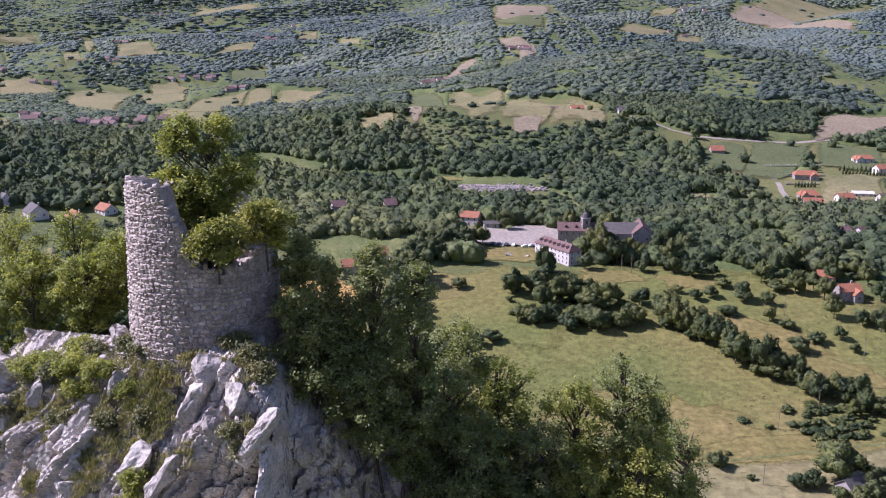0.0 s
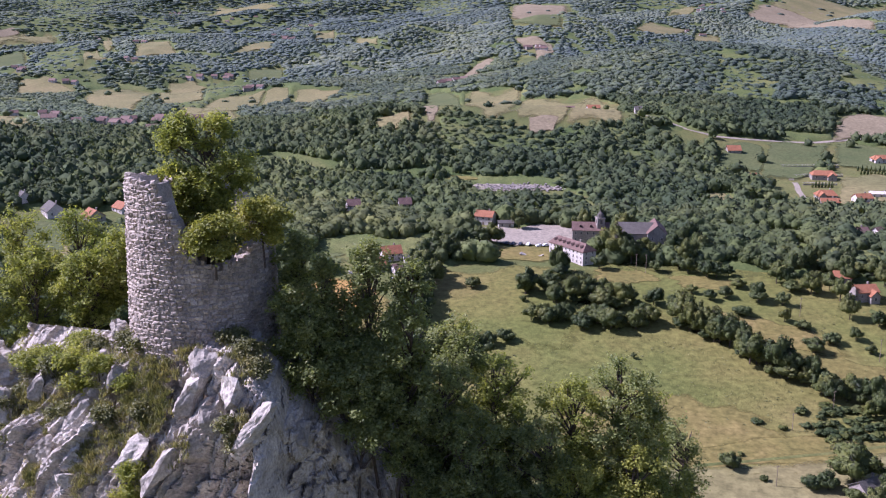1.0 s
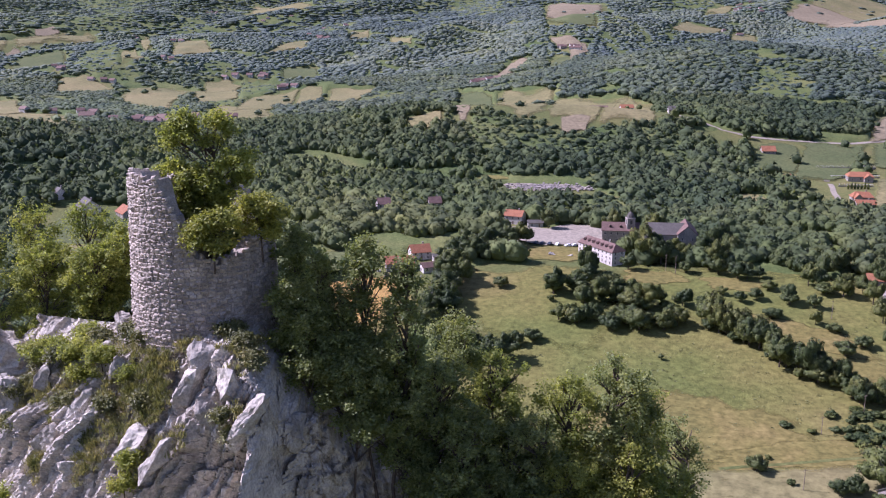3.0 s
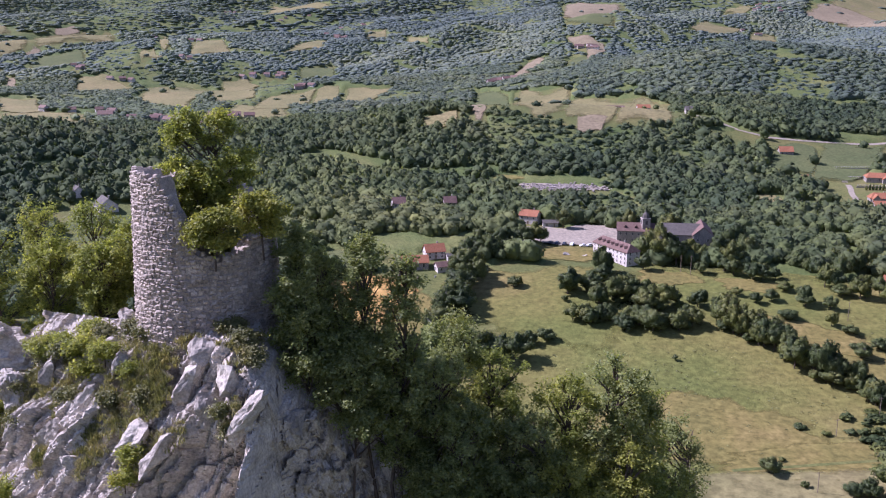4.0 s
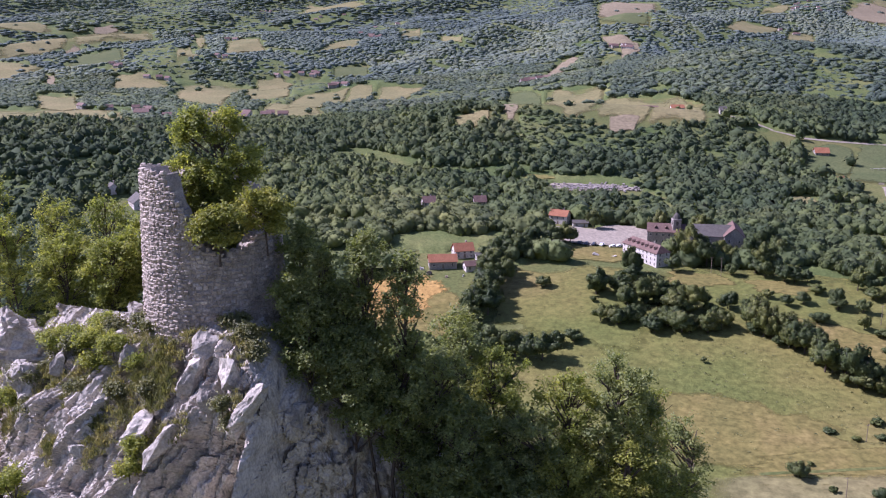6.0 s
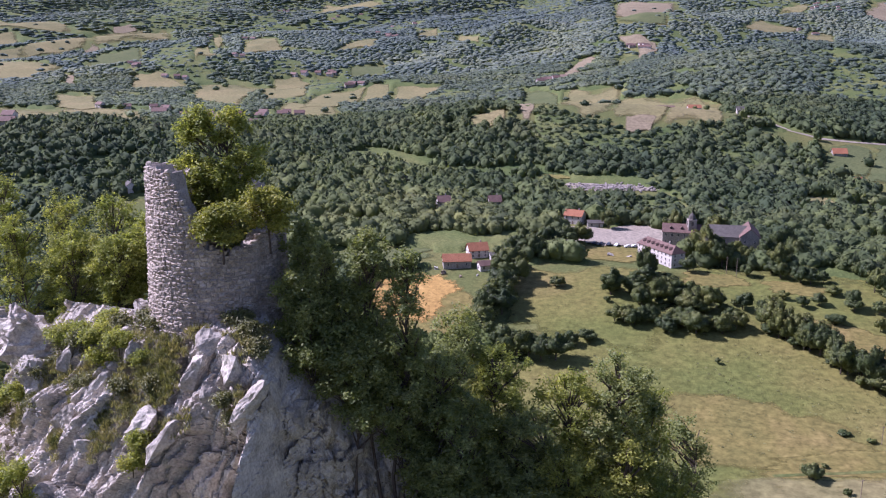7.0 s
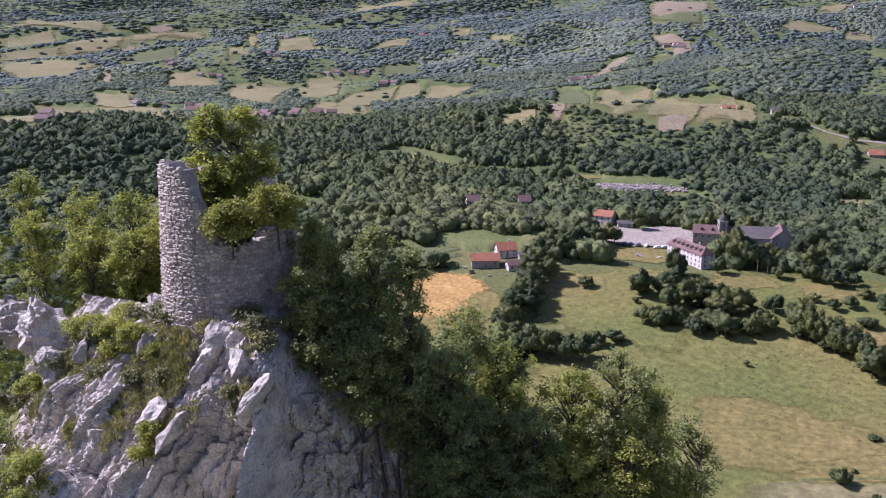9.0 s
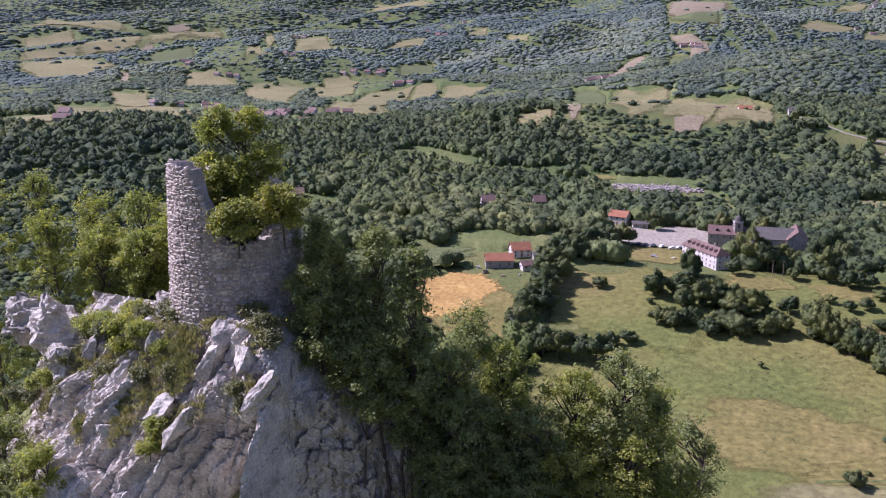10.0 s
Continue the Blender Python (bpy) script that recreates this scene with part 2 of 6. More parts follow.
# ---- mesh helpers ----


def mesh_from(name, verts, faces, mat, smooth=False):
    """A mesh from arrays of places and of triangles or quads."""
    me = bpy.data.meshes.new(name)
    verts, faces = np.asarray(verts, np.float32), np.asarray(faces, np.int32)
    n, k = faces.shape
    me.vertices.add(len(verts))
    me.vertices.foreach_set("co", verts.ravel())
    me.loops.add(n * k)
    me.loops.foreach_set("vertex_index", faces.ravel())
    me.polygons.add(n)
    me.polygons.foreach_set("loop_start", np.arange(0, n * k, k, dtype=np.int32))
    me.polygons.foreach_set("loop_total", np.full(n, k, np.int32))
    me.polygons.foreach_set("use_smooth", np.full(n, smooth))
    me.update(calc_edges=True)
    me.materials.append(mat)
    return me


def part(name, bm, mat, parent=None, label="", smooth=False):
    """Links a bmesh as one mesh object under a thing or part."""
    me = bpy.data.meshes.new(name)
    bm.normal_update()
    bm.to_mesh(me)
    bm.free()
    me.materials.append(mat)
    if smooth:
        me.polygons.foreach_set("use_smooth", np.full(len(me.polygons), True))
    ob = new(name, me)
    ob.parent = parent
    return tagged(ob, label)


def array_part(name, verts, faces, mat, parent=None, label="", smooth=False):
    ob = new(name, mesh_from(name, verts, faces, mat, smooth))
    ob.parent = parent
    return tagged(ob, label)


def empty(name, m, label, category, group=""):
    ob = new(name)
    ob.matrix_basis = m
    return tagged(ob, label, category, group)


def box(bm, size, centre, turn=0.0, bevel=0.0):
    m = Matrix.Translation(centre) @ Matrix.Rotation(turn, 4, "Z") @ Matrix.Diagonal((*size, 1))
    made = bmesh.ops.create_cube(bm, size=1, matrix=m)
    if bevel:
        edges = {e for v in made["verts"] for e in v.link_edges}
        bmesh.ops.bevel(bm, geom=list(edges), offset=bevel, segments=1, affect="EDGES")
    return made["verts"]


def stacked(templates, places, scales, turns, pick):
    """Many copies of small meshes in one pair of arrays: templates are (verts, tris)."""
    vs, fs, base = [], [], 0
    for k, (tv, tf) in enumerate(templates):
        idx = np.where(pick == k)[0]
        if not len(idx):
            continue
        c, s = np.cos(turns[idx])[:, None], np.sin(turns[idx])[:, None]
        x, y, z = tv[:, 0][None], tv[:, 1][None], tv[:, 2][None]
        p = np.stack([(x * c - y * s) * scales[idx, :1] + places[idx, :1], (x * s + y * c) * scales[idx, :1] + places[idx, 1:2], z * scales[idx, 1:2] + places[idx, 2:3]], -1)
        vs.append(p.reshape(-1, 3))
        fs.append((tf[None] + (np.arange(len(idx)) * len(tv))[:, None, None]).reshape(-1, 3) + base)
        base += len(idx) * len(tv)
    return np.concatenate(vs), np.concatenate(fs)


# ---- ground: one sheet to the horizon ----
def spaced(stops):
    out = []
    for a, b, step in stops:
        out.extend(np.arange(a, b, step))
    out.append(stops[-1][1])
    return np.array(out)


gy = spaced([(-900, -100, 50), (-100, 20, 8), (20, 110, 1.5), (110, 700, 8), (700, 1600, 18), (1600, 3000, 30), (3000, 5000, 50)])
gx = spaced([(-3600, -1200, 60), (-1200, -300, 20), (-300, -60, 8), (-60, 30, 1.5), (30, 300, 8), (300, 1200, 20), (1200, 3000, 60)])
GX, GY = np.meshgrid(gx, gy)
GZ = ground_z(GX, GY)
ny, nx = GX.shape
ii = (np.arange(ny - 1)[:, None] * nx + np.arange(nx - 1)[None]).ravel()
ground = new("ground", mesh_from("ground", np.stack([GX, GY, GZ], -1).reshape(-1, 3), np.stack([ii, ii + 1, ii + nx + 1, ii + nx], 1), M_GROUND, True))
tagged(ground, "grassy earth of a wide wooded valley", "ground", kind="structure")

# ---- fields and clearings, laid on the ground ----
CLEAR, PLOTS = [], []


def field(x, y, rx, ry, turn, mat, name="field", label="", power=2.6, lift=0.12):
    """A field with an uneven rounded outline, draped on the ground."""
    CLEAR.append((x, y, rx, ry, turn))
    seg, rings = 48, max(4, int(min(rx, ry) / 7))
    a = np.arange(seg) * 2 * math.pi / seg
    r = (np.abs(np.cos(a)) ** power + np.abs(np.sin(a)) ** power) ** (-1 / power)
    r = r * (1 + 0.13 * np.sin(3 * a + x) + 0.1 * np.sin(5 * a + y) + 0.06 * np.sin(9 * a + x + y) + 0.05 * np.sin(17 * a + x))
    k = (np.arange(rings + 1) / rings)[:, None]
    u, v = (k * r * np.cos(a)).ravel() * rx, (k * r * np.sin(a)).ravel() * ry
    px, py = x + u * math.cos(turn) - v * math.sin(turn), y + u * math.sin(turn) + v * math.cos(turn)
    d = math.hypot(x, y)
    verts = np.stack([px, py, ground_z(px, py) + lift + 0.0012 * max(0, d - 300)], 1)
    q = (np.arange(rings)[:, None] * seg + np.arange(seg)[None])
    n = (np.arange(rings)[:, None] * seg + (np.arange(seg)[None] + 1) % seg)
    faces = np.stack([q, n, n + seg, q + seg], -1).reshape(-1, 4)
    ob = new(name, mesh_from(name, verts, faces, mat, True))
    ob.data.attributes.new("inset", "FLOAT", "POINT").data.foreach_set("value", np.repeat(1 - np.arange(rings + 1) / rings, seg))
    return tagged(ob, label or "grassy field on the valley floor", "field", kind="structure")


def plot(a, b, c, d, mat, name, label):
    """A far field between four corners (near, near, far, far), its borders a little uneven, draped on the ground."""
    n, m = 12, 16
    u, v = np.meshgrid(np.linspace(0, 1, m + 1), np.linspace(0, 1, n + 1))
    A, B, C, D = (np.array(p, float) for p in (a, b, c, d))
    PLOTS.append((A, B, C, D))
    bend = 0.05 * np.sin(5 * u + a[0]) * np.sin(4 * v + a[1])
    u, v = u + bend, v + 0.06 * np.sin(7 * u + b[0])
    p = A * ((1 - u) * (1 - v))[..., None] + B * (u * (1 - v))[..., None] + C * (u * v)[..., None] + D * ((1 - u) * v)[..., None]
    x, y = p[..., 0].ravel(), p[..., 1].ravel()
    w = m + 1
    q = (np.arange(n)[:, None] * w + np.arange(m)[None]).ravel()
    ob = new(name, mesh_from(name, np.stack([x, y, ground_z(x, y) + 0.4 + 0.0008 * math.hypot(*a)], 1), np.stack([q, q + 1, q + w + 1, q + w], 1), mat, True))
    k, l = np.meshgrid(np.arange(m + 1), np.arange(n + 1))
    rim = np.minimum(np.minimum(k, m - k) / m, np.minimum(l, n - l) / n) * 2
    ob.data.attributes.new("inset", "FLOAT", "POINT").data.foreach_set("value", rim.ravel())
    return tagged(ob, label, "field", kind="structure")


def in_clear(x, y, margin=0.0):
    hit = np.zeros(np.shape(x), bool)
    for cx, cy, rx, ry, turn in CLEAR:
        c, s = math.cos(turn), math.sin(turn)
        u, v = (x - cx) * c + (y - cy) * s, (y - cy) * c - (x - cx) * s
        hit |= (np.abs(u) / (rx + margin)) ** 2.6 + (np.abs(v) / (ry + margin)) ** 2.6 < 1
    for quad in PLOTS:
        inside = np.ones(np.shape(x), bool)
        for p, q in zip(quad, quad[1:] + quad[:1]):
            e = q - p
            inside &= (e[0] * (y - p[1]) - e[1] * (x - p[0])) / np.hypot(*e) > -margin
        hit |= inside
    return hit


field(24, 428, 46, 44, -0.1, M_MEADOW, "meadow", "green sloping meadow below the monastery", 2.4, 0.1)
field(78, 318, 48, 25, -0.2, M_DRY, "dry_pasture", "golden dry grass on the lower meadow", 2.0, 0.18)
field(116, 303, 44, 9, 0.12, M_DRY, "dry_pasture", "golden dry grass along the ditch", 2.0, 0.22)
field(135, 350, 155, 110, -0.25, M_MEADOW, "meadow", "large sloping meadow of rough green and dry grass", 2.4, 0.06)
field(-227, 612, 8, 6, 0.36, M_MEADOW, "pasture", "green pasture clearing")
field(-298, 642, 8, 7, 0.44, M_MEADOW, "pasture", "green pasture clearing")
field(203, 817, 7, 8, -0.24, M_HAY, "hayfield", "dry mown hayfield")
field(39, 681, 31, 12, -0.06, M_GRAVEL, "gravel_ground", "bare pale gravel and rubble ground")
field(2, 713, 12, 8, -0.00, M_MEADOW, "pasture", "green pasture clearing")
field(-41, 654, 9, 11, 0.06, M_MEADOW, "pasture", "green pasture clearing")
field(184, 662, 9, 19, -0.27, M_HAY, "hayfield", "dry mown hayfield")
field(-447, 722, 42, 36, 0.55, M_HAY, "hayfield", "dry mown hayfield")
field(-101, 468, 46, 15, 0.21, M_LAWN, "grass_field", "green mown grass field")
field(-63, 428, 23, 25, 0.15, M_WHEAT, "wheat_field", "ripe golden wheat field with trampled patches")
field(-46, 408, 24, 26, 0.10, M_DRY, "dry_pasture", "patch of dry brownish pasture")
field(134, 393, 30, 15, -0.33, M_DRY, "dry_pasture", "patch of dry brownish pasture")
field(159, 361, 21, 12, -0.42, M_DRY, "dry_pasture", "patch of dry brownish pasture")
field(83, 455, 16, 11, -0.18, M_DRY, "dry_pasture", "patch of dry brownish pasture")
field(120, 446, 16, 9, -0.26, M_DRY, "dry_pasture", "patch of dry brownish pasture")
field(-233, 520, 20, 17, 0.42, M_LAWN, "grass_field", "green mown grass field")
field(35, 493, 27, 16, -0.07, M_DRY, "dry_pasture", "patch of dry brownish pasture")

plot((230, 717), (270, 731), (348, 884), (277, 860), M_LAWN, "grass_field", "green mown terraces above the villa")
plot((245, 608), (293, 617), (351, 745), (299, 745), M_HAY, "hayfield", "dry hayfield beside the villa")
plot((304, 768), (358, 761), (406, 868), (348, 884), M_LAWN, "grass_field", "green lawn along the pale road")
plot((204, 747), (243, 752), (272, 852), (233, 838), M_LAWN, "garden_plot", "small green garden round a red-roofed house")
plot((-232, 484), (-209, 488), (-228, 540), (-255, 534), M_LAWN, "garden_plot", "vegetable beds below the grey-roofed house")
plot((-219, 454), (-197, 468), (-210, 501), (-238, 494), M_HAY, "hayfield", "dry strip of hay beside the village")
# far fields
plot((-1175, 1765), (-935, 1605), (-1018, 1875), (-1401, 2106), M_HAY, "hayfield", "dry mown hayfield between the woods")
plot((-1397, 2101), (-1346, 2286), (-1403, 2386), (-1461, 2200), M_HAY, "hayfield", "dry mown hayfield between the woods")
plot((-1346, 2286), (-1269, 2470), (-1504, 2930), (-1403, 2386), M_HAY, "hayfield", "dry mown hayfield between the woods")
plot((-1281, 2495), (-1114, 2685), (-1346, 3194), (-1510, 2961), M_HAY, "hayfield", "dry mown hayfield between the woods")
plot((-1510, 2276), (-1613, 2715), (-1672, 2817), (-1757, 2649), M_HAY, "hayfield", "dry mown hayfield between the woods")
plot((-1843, 2787), (-1534, 2915), (-1591, 2987), (-2152, 3435), M_HAY, "hayfield", "dry mown hayfield between the woods")
plot((-984, 1901), (-746, 1693), (-952, 2098), (-1001, 2000), M_LAWN, "pasture", "green pasture clearing")
plot((-687, 1477), (-609, 1537), (-704, 1632), (-740, 1605), M_HAY, "hayfield", "dry mown hayfield between the woods")
plot((-559, 1357), (-416, 1209), (-514, 1619), (-607, 1583), M_HAY, "hayfield", "dry mown hayfield between the woods")
plot((-438, 688), (-343, 782), (-526, 1172), (-763, 1218), M_HAY, "hayfield", "dry mown hayfield between the woods")
plot((-657, 1189), (-590, 1168), (-690, 1364), (-763, 1380), M_HAY, "hayfield", "dry mown hayfield between the woods")
plot((-661, 1687), (-641, 1753), (-793, 2109), (-809, 2064), M_HAY, "hayfield", "dry mown hayfield between the woods")
plot((-643, 1905), (-592, 2016), (-669, 2231), (-736, 2200), M_HAY, "hayfield", "dry mown hayfield between the woods")
plot((-769, 2083), (-727, 2031), (-1022, 2818), (-1039, 2783), M_HAY, "hayfield", "dry mown hayfield between the woods")
plot((-1456, 3012), (-1412, 3112), (-1461, 3176), (-1490, 3085), M_PLOUGH, "ploughed_field", "pale ploughed field")
plot((-1049, 2030), (-1027, 2055), (-1259, 2516), (-1284, 2483), M_PLOUGH, "ploughed_field", "pale ploughed field")
plot((-812, 1498), (-790, 1489), (-860, 1622), (-881, 1631), M_PLOUGH, "ploughed_field", "pale ploughed field")
plot((-412, 1300), (-375, 1398), (-444, 1652), (-504, 1588), M_HAY, "hayfield", "dry mown hayfield between the woods")
plot((-461, 1522), (-438, 1670), (-473, 1719), (-515, 1679), M_HAY, "hayfield", "dry mown hayfield between the woods")
plot((-339, 1123), (-251, 1095), (-292, 1251), (-382, 1303), M_HAY, "hayfield", "dry mown hayfield between the woods")
plot((-334, 1193), (-270, 1276), (-303, 1511), (-364, 1423), M_HAY, "hayfield", "dry mown hayfield between the woods")
plot((-270, 1276), (-240, 1370), (-274, 1531), (-303, 1511), M_HAY, "hayfield", "dry mown hayfield between the woods")
plot((-228, 1303), (-189, 1308), (-180, 1515), (-259, 1502), M_HAY, "hayfield", "dry mown hayfield between the woods")
plot((-388, 1769), (-328, 1794), (-365, 1989), (-418, 1901), M_LAWN, "pasture", "green pasture clearing")
plot((-504, 2015), (-418, 2136), (-469, 2509), (-477, 2296), M_HAY, "hayfield", "dry mown hayfield between the woods")
plot((-340, 2254), (-288, 2268), (-367, 2863), (-423, 2843), M_HAY, "hayfield", "dry mown hayfield between the woods")
plot((-230, 2169), (-177, 2072), (-180, 2171), (-246, 2309), M_HAY, "hayfield", "dry mown hayfield between the woods")
plot((-71, 822), (-42, 833), (-45, 880), (-74, 859), M_HAY, "hayfield", "dry mown hayfield between the woods")
plot((-33, 842), (-18, 838), (-24, 1234), (-41, 1208), M_PLOUGH, "ploughed_field", "pale ploughed field")
plot((-30, 887), (4, 867), (1, 1293), (-49, 1396), M_LAWN, "pasture", "green pasture clearing")
plot((-998, 3872), (-656, 3335), (-763, 4115), (-1076, 4378), M_HAY, "hayfield", "dry mown hayfield between the woods")
plot((4, 867), (51, 850), (83, 1272), (11, 1293), M_HAY, "hayfield", "dry mown hayfield between the woods")
plot((50, 836), (94, 844), (161, 1151), (73, 1190), M_HAY, "hayfield", "dry mown hayfield between the woods")
plot((94, 844), (150, 859), (182, 1103), (149, 1157), M_HAY, "hayfield", "dry mown hayfield between the woods")
plot((62, 824), (85, 828), (91, 870), (61, 864), M_PLOUGH, "ploughed_field", "pale ploughed field")
plot((-2, 1496), (23, 1522), (77, 1847), (35, 1833), M_PLOUGH, "ploughed_field", "pale ploughed field")
plot((85, 1482), (130, 1647), (151, 1810), (105, 1773), M_LAWN, "pasture", "green pasture clearing")
plot((139, 1751), (179, 1850), (188, 1949), (146, 1916), M_PLOUGH, "ploughed_field", "pale ploughed field")
plot((121, 1918), (179, 1908), (164, 1997), (114, 2003), M_PLOUGH, "ploughed_field", "pale ploughed field")
plot((148, 2804), (270, 2231), (370, 3310), (177, 3502), M_PLOUGH, "ploughed_field", "pale ploughed field")
plot((118, 2099), (221, 2088), (232, 2211), (146, 2828), M_LAWN, "pasture", "green pasture clearing")
plot((396, 2216), (460, 2237), (596, 2520), (486, 2581), M_HAY, "hayfield", "dry mown hayfield between the woods")
plot((537, 2260), (361, 1349), (659, 2477), (611, 2526), M_HAY, "hayfield", "dry mown hayfield between the woods")
plot((841, 2879), (877, 2584), (1418, 3429), (954, 3208), M_PLOUGH, "ploughed_field", "pale ploughed field")
plot((887, 2635), (936, 2209), (1014, 2397), (992, 2979), M_PLOUGH, "ploughed_field", "pale ploughed field")
plot((1082, 3145), (1074, 2512), (1775, 4075), (954, 3208), M_HAY, "hayfield", "dry mown hayfield between the woods")
plot((572, 2705), (647, 2759), (895, 3520), (786, 3531), M_HAY, "hayfield", "dry mown hayfield between the woods")
plot((50, 258), (215, 258), (205, 316), (60, 288), M_HAY, "hayfield", "mown pale hayfield with rows of cut grass below the ditch")
plot((346, 883), (446, 930), (506, 1059), (409, 1037), M_PLOUGH, "gravel_ground", "bare pale gravel and rubble ground")

# ---- the crag ----
def hull_rock(size, seed, cuts=3, rough=0.12):
    """A chiselled limestone block: the hull of scattered points, cut finer and roughened."""
    r = np.random.default_rng(seed)
    bm = bmesh.new()
    pts = r.uniform(-0.5, 0.5, (16, 3))
    pts *= (0.75 + 0.25 * r.random((16, 1))) / np.max(np.abs(pts), axis=1, keepdims=True) * 0.5 / 0.5
    for p in pts:
        bm.verts.new(Vector(p) * 0.5 * 1.0)
    hull = bmesh.ops.convex_hull(bm, input=list(bm.verts))
    bmesh.ops.delete(bm, geom=list({g for g in hull["geom_interior"] + hull["geom_unused"] if isinstance(g, bmesh.types.BMVert)}), context="VERTS")
    bmesh.ops.scale(bm, vec=size, verts=bm.verts)
    bmesh.ops.subdivide_edges(bm, edges=list(bm.edges), cuts=cuts, use_grid_fill=True)
    off = Vector((seed * 3.7, seed * 1.3, seed * 2.1))
    amp = rough * min(size)
    bm.normal_update()
    for v in bm.verts:
        q = v.co * 1.1 + off
        v.co += v.normal * amp * (noise.fractal(q, 1.0, 2.0, 4) - 0.6 * abs(noise.noise(q * 2.2)))
    return bm


def face_y(x, z):
    """Depth of the rock face at x, z: a nose at x = -10.5 with a steeper right flank turned away."""
    x = np.asarray(x, float)
    steep = np.maximum(0, np.interp(x, [-30, -24, -19, -16, -13.5, -11], [114, 116, 120, 123.8, 125.6, 127.2]) - z)
    left = 51.2 - 0.55 * (x + 10.5) + 0.8 * (z - 128.3) + 0.86 * steep + 0.8 * np.maximum(0, -28.5 - x)
    return np.where(x < -10.5, left, 51.2 + 0.76 * (x + 10.5) + (0.8 - 0.88 * ease(-10.6, -9, x)) * (z - 128.3))


def crag_top(x):
    return np.interp(x, [-60, -36, -31, -28.5, -26, -23.5, -21, -18.5, -15.5, -13.5, -11.5, -9.9, -9.6, -9.2, -8.5, -7.3, -6.1, -4.8, -4.1, -2.75, -1.5, 0, 3], [118, 119, 123.0, 125.0, 126.2, 127.0, 127.9, 128.6, 129.6, 130.0, 129.3, 128.0, 127.2, 125.0, 125.2, 124.5, 122.4, 121.0, 119.7, 118.5, 116.8, 115, 111.5])


def cells(u, v, seed):
    """Cell noise: nearest centre's offset, its random numbers and the distance to the border between cells."""
    iu, iv = np.floor(u).astype(int), np.floor(v).astype(int)
    best, second = np.full(u.shape, 9.0), np.full(u.shape, 9.0)
    du, dv, rnd = np.zeros(u.shape), np.zeros(u.shape), np.zeros(u.shape)
    for i in (-1, 0, 1):
        for j in (-1, 0, 1):
            h = (iu + i) * 127.1 + (iv + j) * 311.7 + seed * 74.7
            h1, h2, h3 = (np.sin(h * k) * 43758.5453 % 1 for k in (1.0, 1.37, 1.91))
            cu, cv = iu + i + 0.15 + 0.7 * h1 - u, iv + j + 0.15 + 0.7 * h2 - v
            d = np.sqrt(cu * cu + cv * cv)
            near = d < best
            second = np.where(near, best, np.minimum(second, d))
            du, dv, rnd, best = np.where(near, -cu, du), np.where(near, -cv, dv), np.where(near, h3, rnd), np.where(near, d, best)
    return du, dv, rnd, second - best


def waves(x, y, z, octaves=5, seed=0.0):
    """Cheap layered noise for arrays."""
    out, amp, k = 0.0, 1.0, 1.0
    for o in range(octaves):
        p = seed + o * 1.7
        out = out + amp * np.sin(k * (x + 0.7 * y) + p + 1.3 * np.sin(k * 0.8 * z + p)) * np.sin(k * (1.1 * z - 0.4 * x) + 2 * p + 1.1 * np.sin(k * 0.9 * (x - y)))
        amp, k = amp * 0.55, k * 2.03
    return out


